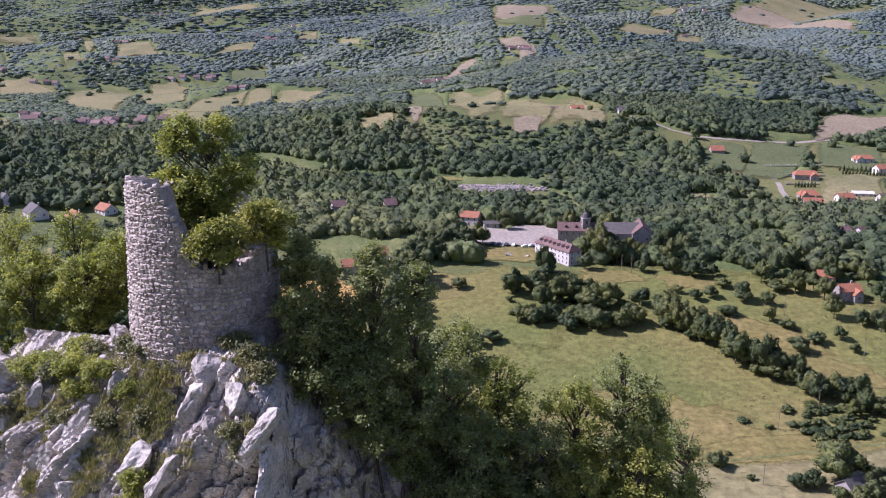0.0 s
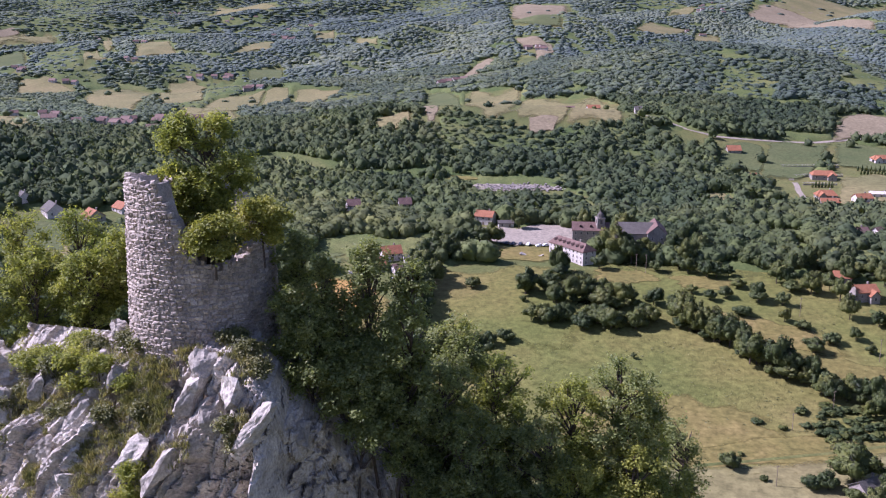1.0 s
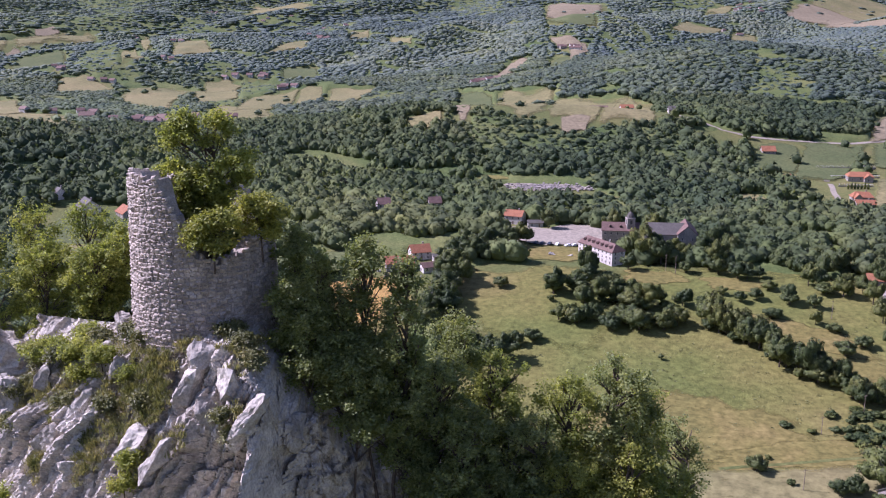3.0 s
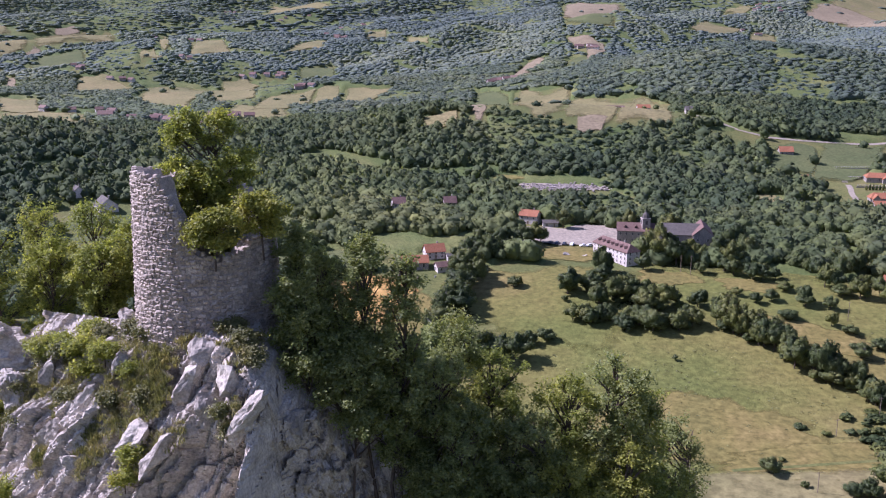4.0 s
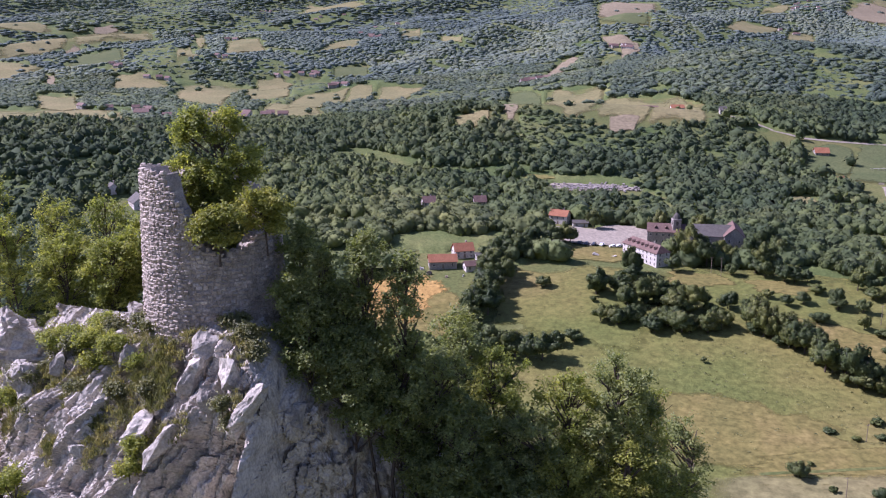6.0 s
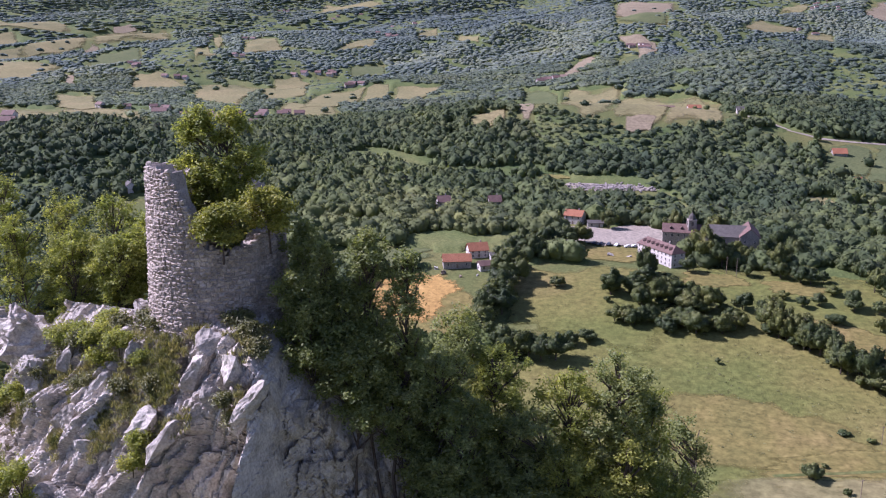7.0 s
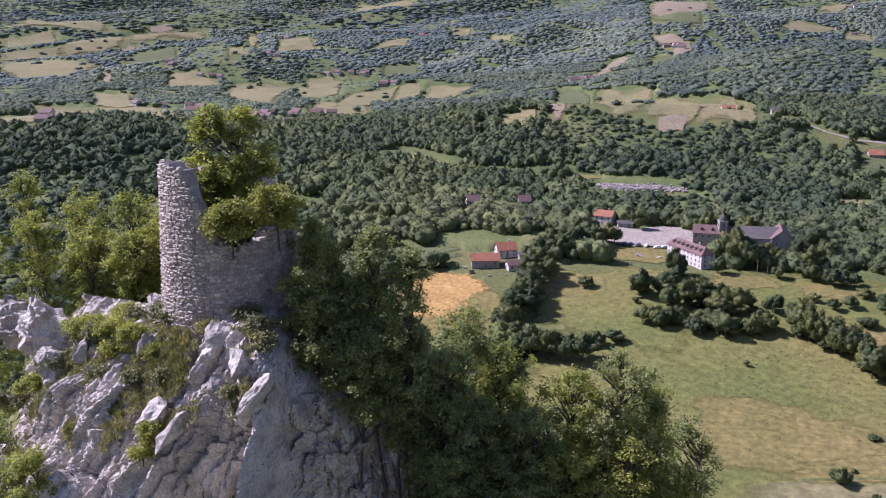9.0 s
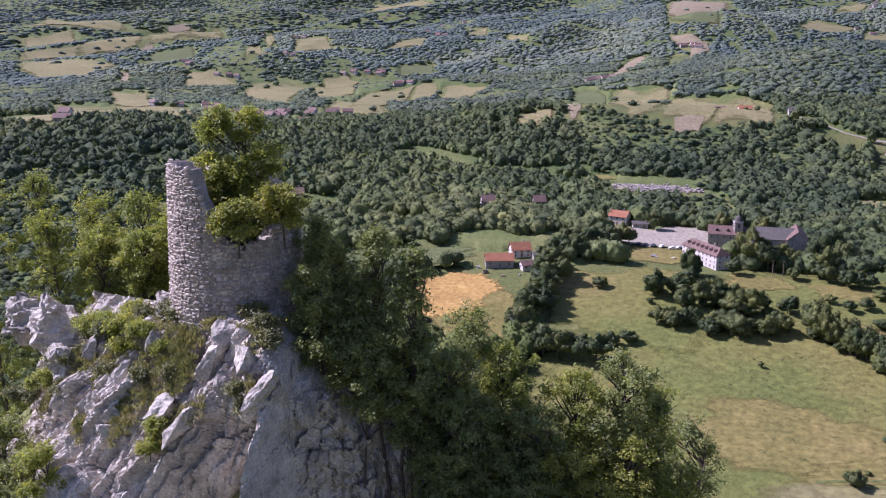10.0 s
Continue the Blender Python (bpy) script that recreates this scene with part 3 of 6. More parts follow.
def crag_face():
    """The rock face as a sheet broken into leaning blocks with open joints, bent back over its top."""
    xs, vs = np.arange(-37, 4.01, 0.085), np.concatenate([np.arange(-15, -8, 0.3), np.arange(-8, 4.01, 0.085)])
    X, V = np.meshgrid(xs, vs)
    warp = 0.22 * waves(X * 0.5, V * 0.5, X * 0.3, 3)
    top = crag_top(X) + 0.4 * ease(-10, -9, X) * waves(X * 1.6, X * 0.9, X * 0.5, 4, 2.0)
    Z = top + np.where(V < 0, V, V * np.clip((128.4 - top) / 4, 0.2, 0.9))
    Y = np.where(V < 0, face_y(X, Z), face_y(X, top) + 1.2 * V)
    lean = 0.5
    U = (X - lean * (Z - 126) + warp) * 0.85
    W = (Z + lean * (X + 9) * 0.6 + 0.6 * warp) * 0.27

    def blades(du, dv, rnd, left, right):
        """Ridged facets: a lit and a shaded side meeting in an edge, tilted differently in every cell."""
        off = (rnd * 3.7 % 1 - 0.5) * 0.5
        u = du - off + 0.35 * (rnd * 8.3 % 1 - 0.5) * dv
        return -np.where(u > 0, right * (0.5 + rnd * 5.1 % 1) * u, -left * (0.4 + rnd * 6.7 % 1) * u) + 0.8 * (rnd * 7.3 % 1 - 0.5) * dv

    du, dv, r1, e1 = cells(U, W, 1)
    du2, dv2, r2, e2 = cells(U * 2.3 + 0.3 * r1, W * 3.1, 2)
    du3, dv3, r3, e3 = cells(X * 3.4 + 0.5 * Z, Z * 2.6 + 0.8 * Y, 3)
    out = 1.3 * (r1 - 0.45) + blades(du, dv, r1, 0.7, 1.5)
    out = out + 0.3 * (r2 - 0.5) + 0.2 * blades(du2, dv2, r2, 0.8, 1.2) + 0.13 * (r3 - 0.5) + 0.16 * blades(du3, dv3, r3, 1.0, 1.0)
    out = out - 0.9 * np.exp(-e1 * 36) - 0.5 * np.exp(-e2 * 34) - 0.12 * np.exp(-e3 * 24)
    out = out + 0.03 * waves(X * 4, Y * 4, Z * 4, 4, 3.0) + 0.4 * waves(X * 0.33, Y * 0.3, Z * 0.36, 2, 8.0)
    west = 1 - ease(-19.5, -16.5, X)

    def beds(pitch, rate, ends, seed):
        """Tilted beds in steps: each rises gently to the right and breaks off in a dark riser."""
        q = (X - pitch * (Z - 126) + 0.35 * warp + 0.05 * waves(X * 1.3, Z, Z * 1.2, 3, seed)) * rate
        i = np.floor(q)
        j = np.floor((Z + pitch * X * 0.6) * ends + 5.7 * np.sin(i * 12.9898 + seed))
        h = np.sin(i * 127.1 + j * 311.7 + seed) * 43758.5453 % 1
        g = np.sin(i * 269.5 + j * 183.3 + seed) * 24634.6345 % 1
        return (q - i) * (0.25 + 0.75 * h) + 1.1 * (g - 0.5)

    slabs = 0.7 * beds(0.95, 0.55, 0.26, 1.0) + 0.3 * beds(0.8, 1.5, 0.45, 2.0) + 0.08 * beds(0.9, 3.6, 1.0, 3.0) - 0.25
    slabs = slabs - 0.5 * np.exp(-e1 * 30) * (r1 > 0.45) - 0.05 * np.exp(-e3 * 24) + 0.025 * waves(X * 4, Y * 4, Z * 4, 4, 3.0) + 0.5 * waves(X * 0.3, Y * 0.3, Z * 0.36, 2, 8.0)
    ribs = 0.5 * beds(0.42, 0.45, 0.4, 4.0) + 0.3 * beds(0.3, 1.2, 0.8, 5.0) + 0.06 * beds(0.4, 3.3, 1.5, 6.0)
    out = (0.8 * out + 0.7 * ribs - 0.3) * (1 - west) + (0.6 * out + slabs) * west
    flank = ease(-11.2, -9.6, X)
    bent = warp + 0.22 * waves(X * 1.4, Z * 1.4, Z * 1.1, 4, 9.0)
    du4, dv4, r4, e4 = cells(X * 0.95 - 0.3 * Z + bent, Z * 0.42 + 0.2 * X - bent, 5)
    du5, dv5, r5, e5 = cells(X * 2.4 - 0.5 * Z + 1.6 * bent, Z * 1.3 + 0.4 * X - 1.6 * bent, 6)
    blocks = 0.8 * (r4 - 0.5) + 0.5 * (r4 * 3.3 % 1 - 0.7) * du4 + 0.3 * (r5 - 0.5) + 0.3 * (r5 * 3.3 % 1 - 0.7) * du5 - 0.4 * np.exp(-e4 * 30) - 0.22 * np.exp(-e5 * 20) - 0.5 * np.maximum(0, waves(X * 1.1, Y, Z * 0.9, 4, 6.0) - 0.35) + 0.09 * waves(X * 2.3, Y * 2.3, Z * 2.3, 5, 3.0) + 0.3 * waves(X * 0.5, Y * 0.5, Z * 0.5, 2, 5.0)
    out = out * (1 - flank) + blocks * flank
    out = out * (1 - 0.55 * ease(0.5, 3.5, V))
    nx_, ny_, nz_ = -0.42 * (1 - ease(-15, -11.5, X)) + 0.3 * ease(-9.5, -6.5, X), -0.75, 0.5 - 0.2 * ease(-12.0, -9.0, X)
    verts = np.stack([X + nx_ * out, Y + ny_ * out, Z + nz_ * out], -1).reshape(-1, 3)
    h, w = X.shape
    q = (np.arange(h - 1)[:, None] * w + np.arange(w - 1)[None]).ravel()
    return verts, np.stack([q, q + 1, q + w + 1, q + w], 1)


crag = empty("rock_outcrop", pose(0, 0, 0), "pale grey limestone outcrop of leaning cracked slabs", "rock")
face_v, face_f = crag_face()
array_part("rock_face", face_v, face_f, M_LIMESTONE, crag)


def slab(x, z, size, turn, lean, pitch, seed, out=0.0, cuts=7):
    """A block of limestone standing proud of the face."""
    bm = hull_rock(size, seed, cuts, 0.13)
    y = float(face_y(x, z)) - out
    bmesh.ops.transform(bm, matrix=Matrix.Translation(Vector((x, y, z))) @ Euler((radians(pitch), radians(lean), radians(turn))).to_matrix().to_4x4(), verts=bm.verts)
    return part("slab", bm, M_LIMESTONE, crag)


slab(-10.7, 126.4, (1.5, 1.5, 5.0), -40, 24, -20, 901, 0.3)
slab(-12.0, 128.1, (1.9, 1.6, 2.2), -30, 12, -15, 902, 0.2)
slab(-14.1, 129.2, (2.2, 1.6, 2.4), 15, 28, -20, 903, 0.2)
slab(-14.9, 127.4, (1.3, 1.5, 3.4), -20, 14, -24, 904, 0.2)
slab(-13.4, 126.8, (1.2, 1.3, 2.4), -35, 10, -20, 905, 0.2)
slab(-20.6, 127.4, (1.5, 1.4, 2.2), -20, 30, -20, 906, 0.3)
slab(-26.0, 126.2, (1.4, 1.6, 2.6), -10, 26, -20, 907, 0.2)
slab(-21.3, 129.2, (1.7, 1.4, 1.8), -10, 20, -10, 908, -1.6)
slab(-31.4, 125.0, (6.0, 4.6, 4.6), 30, 40, -8, 916, 0.6, 12)
slab(-35.0, 124.2, (8.0, 4.6, 5.4), 26, 34, -8, 904, 0.8, 12)
slab(-29.2, 124.2, (3.4, 3.0, 3.0), 20, 34, -10, 902, 0.6, 10)
slab(-27.6, 126.6, (1.8, 1.5, 1.6), -20, 24, -16, 920, -2.6)
slab(-24.8, 127.4, (1.8, 1.5, 1.4), -20, 24, -16, 921, -2.4)
slab(-8.4, 124.9, (1.5, 1.3, 1.8), 35, 10, -10, 911, -0.3)
slab(-3.0, 119.4, (1.3, 1.2, 1.6), 40, 4, -10, 913, -0.2)
slab(-1.2, 117.6, (1.2, 1.2, 1.5), 30, 4, -10, 914, -0.2)
slab(-23.0, 124.6, (1.3, 1.2, 3.8), -30, 30, -25, 915, 0.3)
slab(-18.2, 123.9, (1.6, 1.4, 3.0), -25, 24, -25, 916, 0.3)
slab(-16.4, 123.6, (1.3, 1.2, 3.6), -30, 22, -25, 917, 0.3)
slab(-25.0, 122.8, (1.6, 1.4, 3.2), -30, 28, -25, 918, 0.3)

# ---- the tower ----
TX, TY, TZ = -15.6, 60.0, 129.0
tower = empty("ruined_tower", pose(TX, TY, TZ), "ruined round medieval tower of pale rubble stone with a breached rim", "tower")


def tower_radius(z):
    return 4.92 - 0.04 * z


def rim(a):
    """Height of the broken rim at the bearing a."""
    d = math.degrees(a) % 360
    h = np.interp(d, [0, 20, 50, 75, 100, 150, 200, 240, 250, 257, 264, 268, 274, 290, 310, 335, 360], [6.4, 6.6, 8.0, 9.6, 9.6, 10.2, 10.7, 11.0, 10.7, 10.0, 9.0, 8.3, 6.6, 5.6, 5.7, 6.8, 6.4])
    k = 0.45 if 268 < d < 345 else 1.0
    return float(h) + k * (0.25 * math.sin(a * 19) + 0.18 * math.sin(a * 43 + 1))


def tower_wall():
    bm = bmesh.new()
    seg = 210
    rows = 34
    grid = []
    for i in range(seg):
        a = 2 * math.pi * i / seg
        h = rim(a) - 0.12
        col = []
        for side in (0, 1):
            for j in range(rows + 1):
                z = -2.5 + (h + 2.5) * j / rows if side == 0 else h - (h + 1.0) * j / rows
                r = tower_radius(z) - 0.06 if side == 0 else tower_radius(z) - 1.35
                q = Vector((math.cos(a) * 9, math.sin(a) * 9, z * 2.2))
                r += (0.07 if side == 0 else 0.2) * (noise.noise(q) + 0.6 * noise.noise(q * 2.3))
                col.append(bm.verts.new((r * math.cos(a), r * math.sin(a), z)))
        grid.append(col)
    for i in range(seg):
        p, q = grid[i], grid[(i + 1) % seg]
        for j in range(len(p) - 1):
            bm.faces.new((p[j], q[j], q[j + 1], p[j + 1]))
    return bm


part("wall_core", tower_wall(), M_MORTAR, tower)


def stone_mesh(seed):
    """One rubble stone, about 1 x 1 x 1, its face to +x, with broken corners."""
    r = np.random.default_rng(seed)
    v = np.array([(x, y, z) for x in (-0.5, 0.32) for y in (-0.5, 0.5) for z in (-0.5, 0.5)], float)
    v += r.uniform(-0.13, 0.13, v.shape)
    f = [(0, 1, 3, 2), (0, 4, 5, 1), (2, 3, 7, 6), (1, 5, 7, 3), (0, 2, 6, 4)]
    inner = v[4:] * (1, 0.6, 0.58) + (0.24, *r.uniform(-0.08, 0.08, 2))
    inner[:, 0] += r.uniform(-0.08, 0.08, 4)
    v = np.concatenate([v, inner])
    f += [(4, 6, 10, 8), (6, 7, 11, 10), (7, 5, 9, 11), (5, 4, 8, 9), (8, 10, 11, 9)]
    return v, np.array(f)


STONES = [stone_mesh(k) for k in range(10)]
stone_data = [mesh_from("stone", v, f, M_STONE) for v, f in STONES]
loose_v, loose_f, count, base = [], [], 0, 0
z = -0.9
r = np.random.default_rng(31)
while z < 10.8:
    hz = r.uniform(0.19, 0.33)
    a = r.uniform(0, 0.1)
    while a < 2 * math.pi:
        w = r.uniform(0.22, 0.52) / tower_radius(z)
        mid, zz = a + w / 2, z + hz / 2 + r.uniform(-0.055, 0.055) + 0.12 * math.sin(3 * a) + 0.05 * math.sin(11 * a + z)
        a += w
        if zz > rim(mid) + 0.1 or 0.6 < mid < 2.3:
            continue
        kind = int(r.integers(10))
        depth = 0.3
        m = Matrix.Rotation(mid, 4, "Z") @ Matrix.Translation((tower_radius(zz) - 0.118 + r.uniform(-0.045, 0.035), 0, zz)) @ Euler((r.uniform(-0.22, 0.22), r.uniform(-0.1, 0.1), r.uniform(-0.1, 0.1))).to_matrix().to_4x4()
        m = m @ Matrix.Diagonal((depth, w * tower_radius(zz) * r.uniform(0.78, 1.0), hz * r.uniform(0.72, 1.06), 1))
        if count < 300 and 3.5 < mid < 4.6 and zz > 4.0:
            ob = new("stone", stone_data[kind])
            ob.parent = tower
            ob.matrix_basis = m
            count += 1
        else:
            v, f = STONES[kind]
            loose_v.append(np.array([m @ Vector(p) for p in v]))
            loose_f.append(f + base)
            base += len(v)
    z += hz
tagged(array_part("stonework", np.concatenate(loose_v), np.concatenate(loose_f), M_STONE, tower), kind="stuff")

# ---- leaves and trees ----
def leaf_cloud(lumps, count, size, seed, flat=0.5, clumps=0):
    """Many small bent leaves in sprays, spread over the shells of lumps (x, y, z, radius, height)."""
    r = np.random.default_rng(seed)
    lumps = np.array(lumps, float)
    area = lumps[:, 3] ** 2
    per = 12
    n = count // per
    which = r.choice(len(lumps), n, p=area / area.sum())
    d = r.normal(size=(n, 3))
    d /= np.linalg.norm(d, axis=1, keepdims=True)
    d[:, 2] = np.where(d[:, 2] < -0.35, -d[:, 2], d[:, 2])
    rad = r.uniform(0.45, 1.06, n) ** 0.7
    if clumps:
        way = r.normal(size=(len(lumps), clumps, 3))
        way[:, :, 2] = np.abs(way[:, :, 2]) * 1.1 - 0.35
        way /= np.linalg.norm(way, axis=2, keepdims=True)
        d = way[which, r.integers(0, clumps, n)] + r.normal(size=(n, 3)) * 0.17
        rad = r.uniform(0.72, 1.05, n)
    L = lumps[which]
    c = L[:, :3] + d * np.stack([L[:, 3], L[:, 3], L[:, 4]], 1) * rad[:, None]
    out = d * 0.6 + r.normal(size=(n, 3)) * 0.5
    out /= np.linalg.norm(out, axis=1, keepdims=True)
    k = r.uniform(0, 1, (n, per, 1))
    p = c[:, None] + out[:, None] * (k - 0.3) * size * 7 + r.normal(size=(n, per, 3)) * size * 1.2
    p = p.reshape(-1, 3)
    m = len(p)
    ax = r.normal(size=(m, 3))
    ax[:, 2] = ax[:, 2] * 0.5 - 0.25
    ax /= np.linalg.norm(ax, axis=1, keepdims=True)
    up = r.normal(size=(m, 3)) * flat + np.array([0, 0, 0.9]) + np.repeat(d, per, axis=0) * 0.7
    side = np.cross(ax, up)
    side /= np.linalg.norm(side, axis=1, keepdims=True)
    nor = np.cross(side, ax)
    s = (size * r.uniform(0.6, 1.35, m))[:, None]
    v = np.stack([p - ax * s, p + side * s * 0.52 + nor * s * 0.18, p + ax * s, p - side * s * 0.52 + nor * s * 0.18], 1).reshape(-1, 3)
    i = np.arange(m)[:, None] * 4
    return v, np.concatenate([i + [0, 1, 2], i + [0, 2, 3]], 1).reshape(-1, 3)


def tube(bm, path, radii, sides=7):
    rings = []
    for k, p in enumerate(path):
        a, b = path[max(0, k - 1)], path[min(len(path) - 1, k + 1)]
        q = (Vector(b) - Vector(a)).to_track_quat("Z", "Y")
        rings.append([bm.verts.new(Vector(p) + q @ Vector((math.cos(t) * radii[k], math.sin(t) * radii[k], 0))) for t in [2 * math.pi * i / sides for i in range(sides)]])
    for a, b in zip(rings, rings[1:]):
        for i in range(sides):
            bm.faces.new((a[i], a[(i + 1) % sides], b[(i + 1) % sides], b[i]))


def limbs(lumps, thick, seed, twigs=3):
    """A trunk from the origin with a bent limb to every lump of the crown."""
    r = np.random.default_rng(seed)
    bm = bmesh.new()
    top = Vector(max(lumps, key=lambda l: l[2])[:3])
    stem = [Vector((top.x * k * k, top.y * k * k, top.z * k)) + Vector((*(r.normal(size=2) * 0.03 * top.z * min(k, 1 - k)), 0)) for k in (0.0, 0.2, 0.4, 0.6, 0.8, 1.0)]
    tube(bm, [Vector((0, 0, -0.6))] + stem[1:], [thick * 1.25, thick * 1.05, thick * 0.85, thick * 0.6, thick * 0.4, thick * 0.1])
    for l in lumps:
        e = Vector(l[:3])
        h = min(max(0.62 * e.z, e.z - 2.2, 0.05 * top.z), 0.95 * top.z) / top.z * 5
        fork = stem[int(h)].lerp(stem[int(h) + 1], h - int(h))
        mid = fork.lerp(e, 0.5) + Vector(r.normal(size=3) * 0.3 * l[3]) 
        tube(bm, [fork, mid, e], [thick * 0.4, thick * 0.25, thick * 0.1], 5)
        for _ in range(twigs):
            t = e + Vector(r.normal(size=3)) * l[3] * 0.55
            tube(bm, [mid, mid.lerp(t, 0.55) + Vector(r.normal(size=3) * 0.1), t], [thick * 0.25, thick * 0.15, thick * 0.04], 4)
    return bm


def tree(x, y, z, lumps, leaves, size, seed, label, mat=None, thick=0.16, name="tree", category="tree", group="", twigs=3):
    """A broadleaf tree: tapered trunk, limbs, and a crown of single leaves. Lumps are relative to the foot."""
    ob = empty(name, pose(x, y, z), label, category, group)
    part("trunk", limbs(lumps, thick, seed, twigs), M_BARK, ob, smooth=True)
    v, f = leaf_cloud(lumps, leaves, size, seed, 0.45, 7)
    array_part("crown", v, f, mat or M_LEAF, ob)
    return ob


def crown_lumps(width, low, high, seed, n=9, full=0.0):
    """Uneven lumps filling a crown of that width between two heights."""
    r = np.random.default_rng(seed)
    out = []
    for k in range(n):
        t = (k + 0.5) / n
        w = width / 2 * max(full * (1.05 - t), math.sin(math.pi * (0.15 + 0.75 * t)) ** 0.6)
        a, d = k * 2.4 + r.uniform(-0.4, 0.4), r.uniform(0.3, 0.85)
        q = r.uniform(0.2, 0.46) * width / 2 * (11 / n) ** 0.25
        out.append((w * d * math.cos(a), w * d * math.sin(a), low + (high - low) * t + r.uniform(-0.3, 0.3) * q, q, q * 0.7))
    for k in range(n // 4):
        a, d, q = r.uniform(0, 6.28), r.uniform(0.05, 0.75) * width / 2, r.uniform(0.22, 0.4)
        out.append((d * math.cos(a), d * math.sin(a), high + r.uniform(0.1, 1.0) - 0.5 * d, q, q * 0.9))
    return out


T1 = "dense dark green broadleaf tree on the rocky slope"
T3 = "lighter green broadleaf tree lower on the slope"
SLOPE = "trees on the slope"


def slope_tree(x, y, top, width, seed, leaves, deep=10.5, n=24, mat=None, label=T1):
    """A tree rooted in the slope whose crown ends at the height top."""
    z = float(ground_z(x, y)) - 0.3
    h = top - z
    return tree(x, y, z, crown_lumps(width * 1.1, max(0.8, h - deep), h - 0.8, seed, int(n * 1.4), 0.9), int(leaves * 0.95), 0.115, seed, label, mat, 0.06 + h * 0.004, group=SLOPE, twigs=1)


# the mass of trees beside the tower and down the slope
slope_tree(-8.8, 56.0, 133.2, 3.0, 1, 10000, 6.4)
slope_tree(-7.6, 55.4, 132.6, 4.0, 12, 16000, 6.6)
slope_tree(-6.2, 56.0, 132.8, 4.2, 14, 12000, 7.0)
slope_tree(-6.9, 56.4, 135.0, 1.7, 58, 4000, 4.0)
slope_tree(-4.4, 56.6, 135.8, 3.2, 2, 12000)
slope_tree(-4.6, 55.4, 130.0, 4.2, 15, 18000, 6.6)
slope_tree(-1.8, 56.2, 134.8, 3.2, 3, 10000)
slope_tree(-2.2, 56.6, 128.6, 4.6, 16, 18000, 8.0)
slope_tree(0.2, 57.8, 127.6, 5.2, 17, 18000, 10.5)
slope_tree(1.0, 62.5, 129.0, 5.2, 4, 14000)
slope_tree(4.0, 61.0, 127.0, 5.4, 18, 14000, mat=M_LEAF_LIGHT, label=T3)
slope_tree(2.2, 57.0, 124.6, 5.6, 19, 18000, 10.5)
slope_tree(6.4, 58.4, 123.8, 5.4, 5, 16000)
slope_tree(9.5, 60.5, 125.2, 5.4, 10, 16000, mat=M_LEAF_LIGHT, label=T3)
slope_tree(12.6, 61.5, 126.3, 5.4, 6, 18000)
slope_tree(14.8, 62.8, 123.6, 4.6, 11, 12000, mat=M_LEAF_LIGHT, label=T3)
slope_tree(18.0, 68.0, 119.0, 6.0, 7, 14000)
slope_tree(3.2, 57.0, 120.5, 5.6, 8, 18000, 10.5)
slope_tree(7.2, 55.5, 119.6, 6.0, 9, 18000, 10.5)
slope_tree(11.0, 56.0, 119.4, 6.0, 13, 18000, mat=M_LEAF_YOUNG, label=T3)
slope_tree(13.0, 58.5, 121.5, 5.0, 51, 16000, mat=M_LEAF_YOUNG, label=T3)
slope_tree(16.5, 61.0, 118.5, 5.0, 52, 14000, mat=M_LEAF_YOUNG, label=T3)
slope_tree(9.0, 57.0, 121.5, 5.0, 53, 16000, mat=M_LEAF_YOUNG, label=T3)
slope_tree(5.0, 59.4, 122.8, 5.0, 54, 14000)
slope_tree(1.4, 55.2, 121.6, 4.4, 55, 14000, 8.0)
slope_tree(-0.4, 55.6, 120.8, 3.4, 56, 11000, 7.0)
slope_tree(15.0, 59.5, 118.4, 6.0, 20, 16000, mat=M_LEAF_LIGHT, label=T3)
slope_tree(21.0, 66.0, 112.0, 6.0, 22, 12000, 10.5)
slope_tree(-27.3, 51.0, 121.6, 3.0, 23, 9000, 10.5, 8, M_LEAF_LIGHT, "bright green young tree against the rock")
slope_tree(-31.0, 53.5, 119.6, 4.0, 24, 9000, 10.5, 10)
slope_tree(-33.5, 56.0, 121.0, 4.6, 25, 10000, 10.5, 12)
slope_tree(-37.0, 57.5, 121.6, 4.6, 26, 9000, 10.5, 12)
slope_tree(-34.0, 52.0, 118.5, 4.6, 27, 9000, 10.5, 12)

# trees behind the crest
T2 = "light green young tree on the ridge behind the rocks"
RIDGE = [(-22.5, 65.5, 135.0), (-25.0, 64.5, 133.6), (-26.8, 67.5, 135.6), (-29.5, 65.5, 133.6), (-31.5, 68.5, 135.6), (-34.5, 66.5, 134.0), (-37.5, 69.5, 136.6), (-41, 68, 136.8), (-45, 71, 138), (-49, 69, 136), (-54, 73, 138)]
for k, (x, y, top) in enumerate(RIDGE):
    z = float(ground_z(x, y)) - 0.3
    tree(x, y, z, crown_lumps(5.0, 1.6, top - z - 0.8, 40 + k, 34), 11500, 0.115, 40 + k, T2, M_LEAF_LIGHT, 0.11, group="ridge trees")

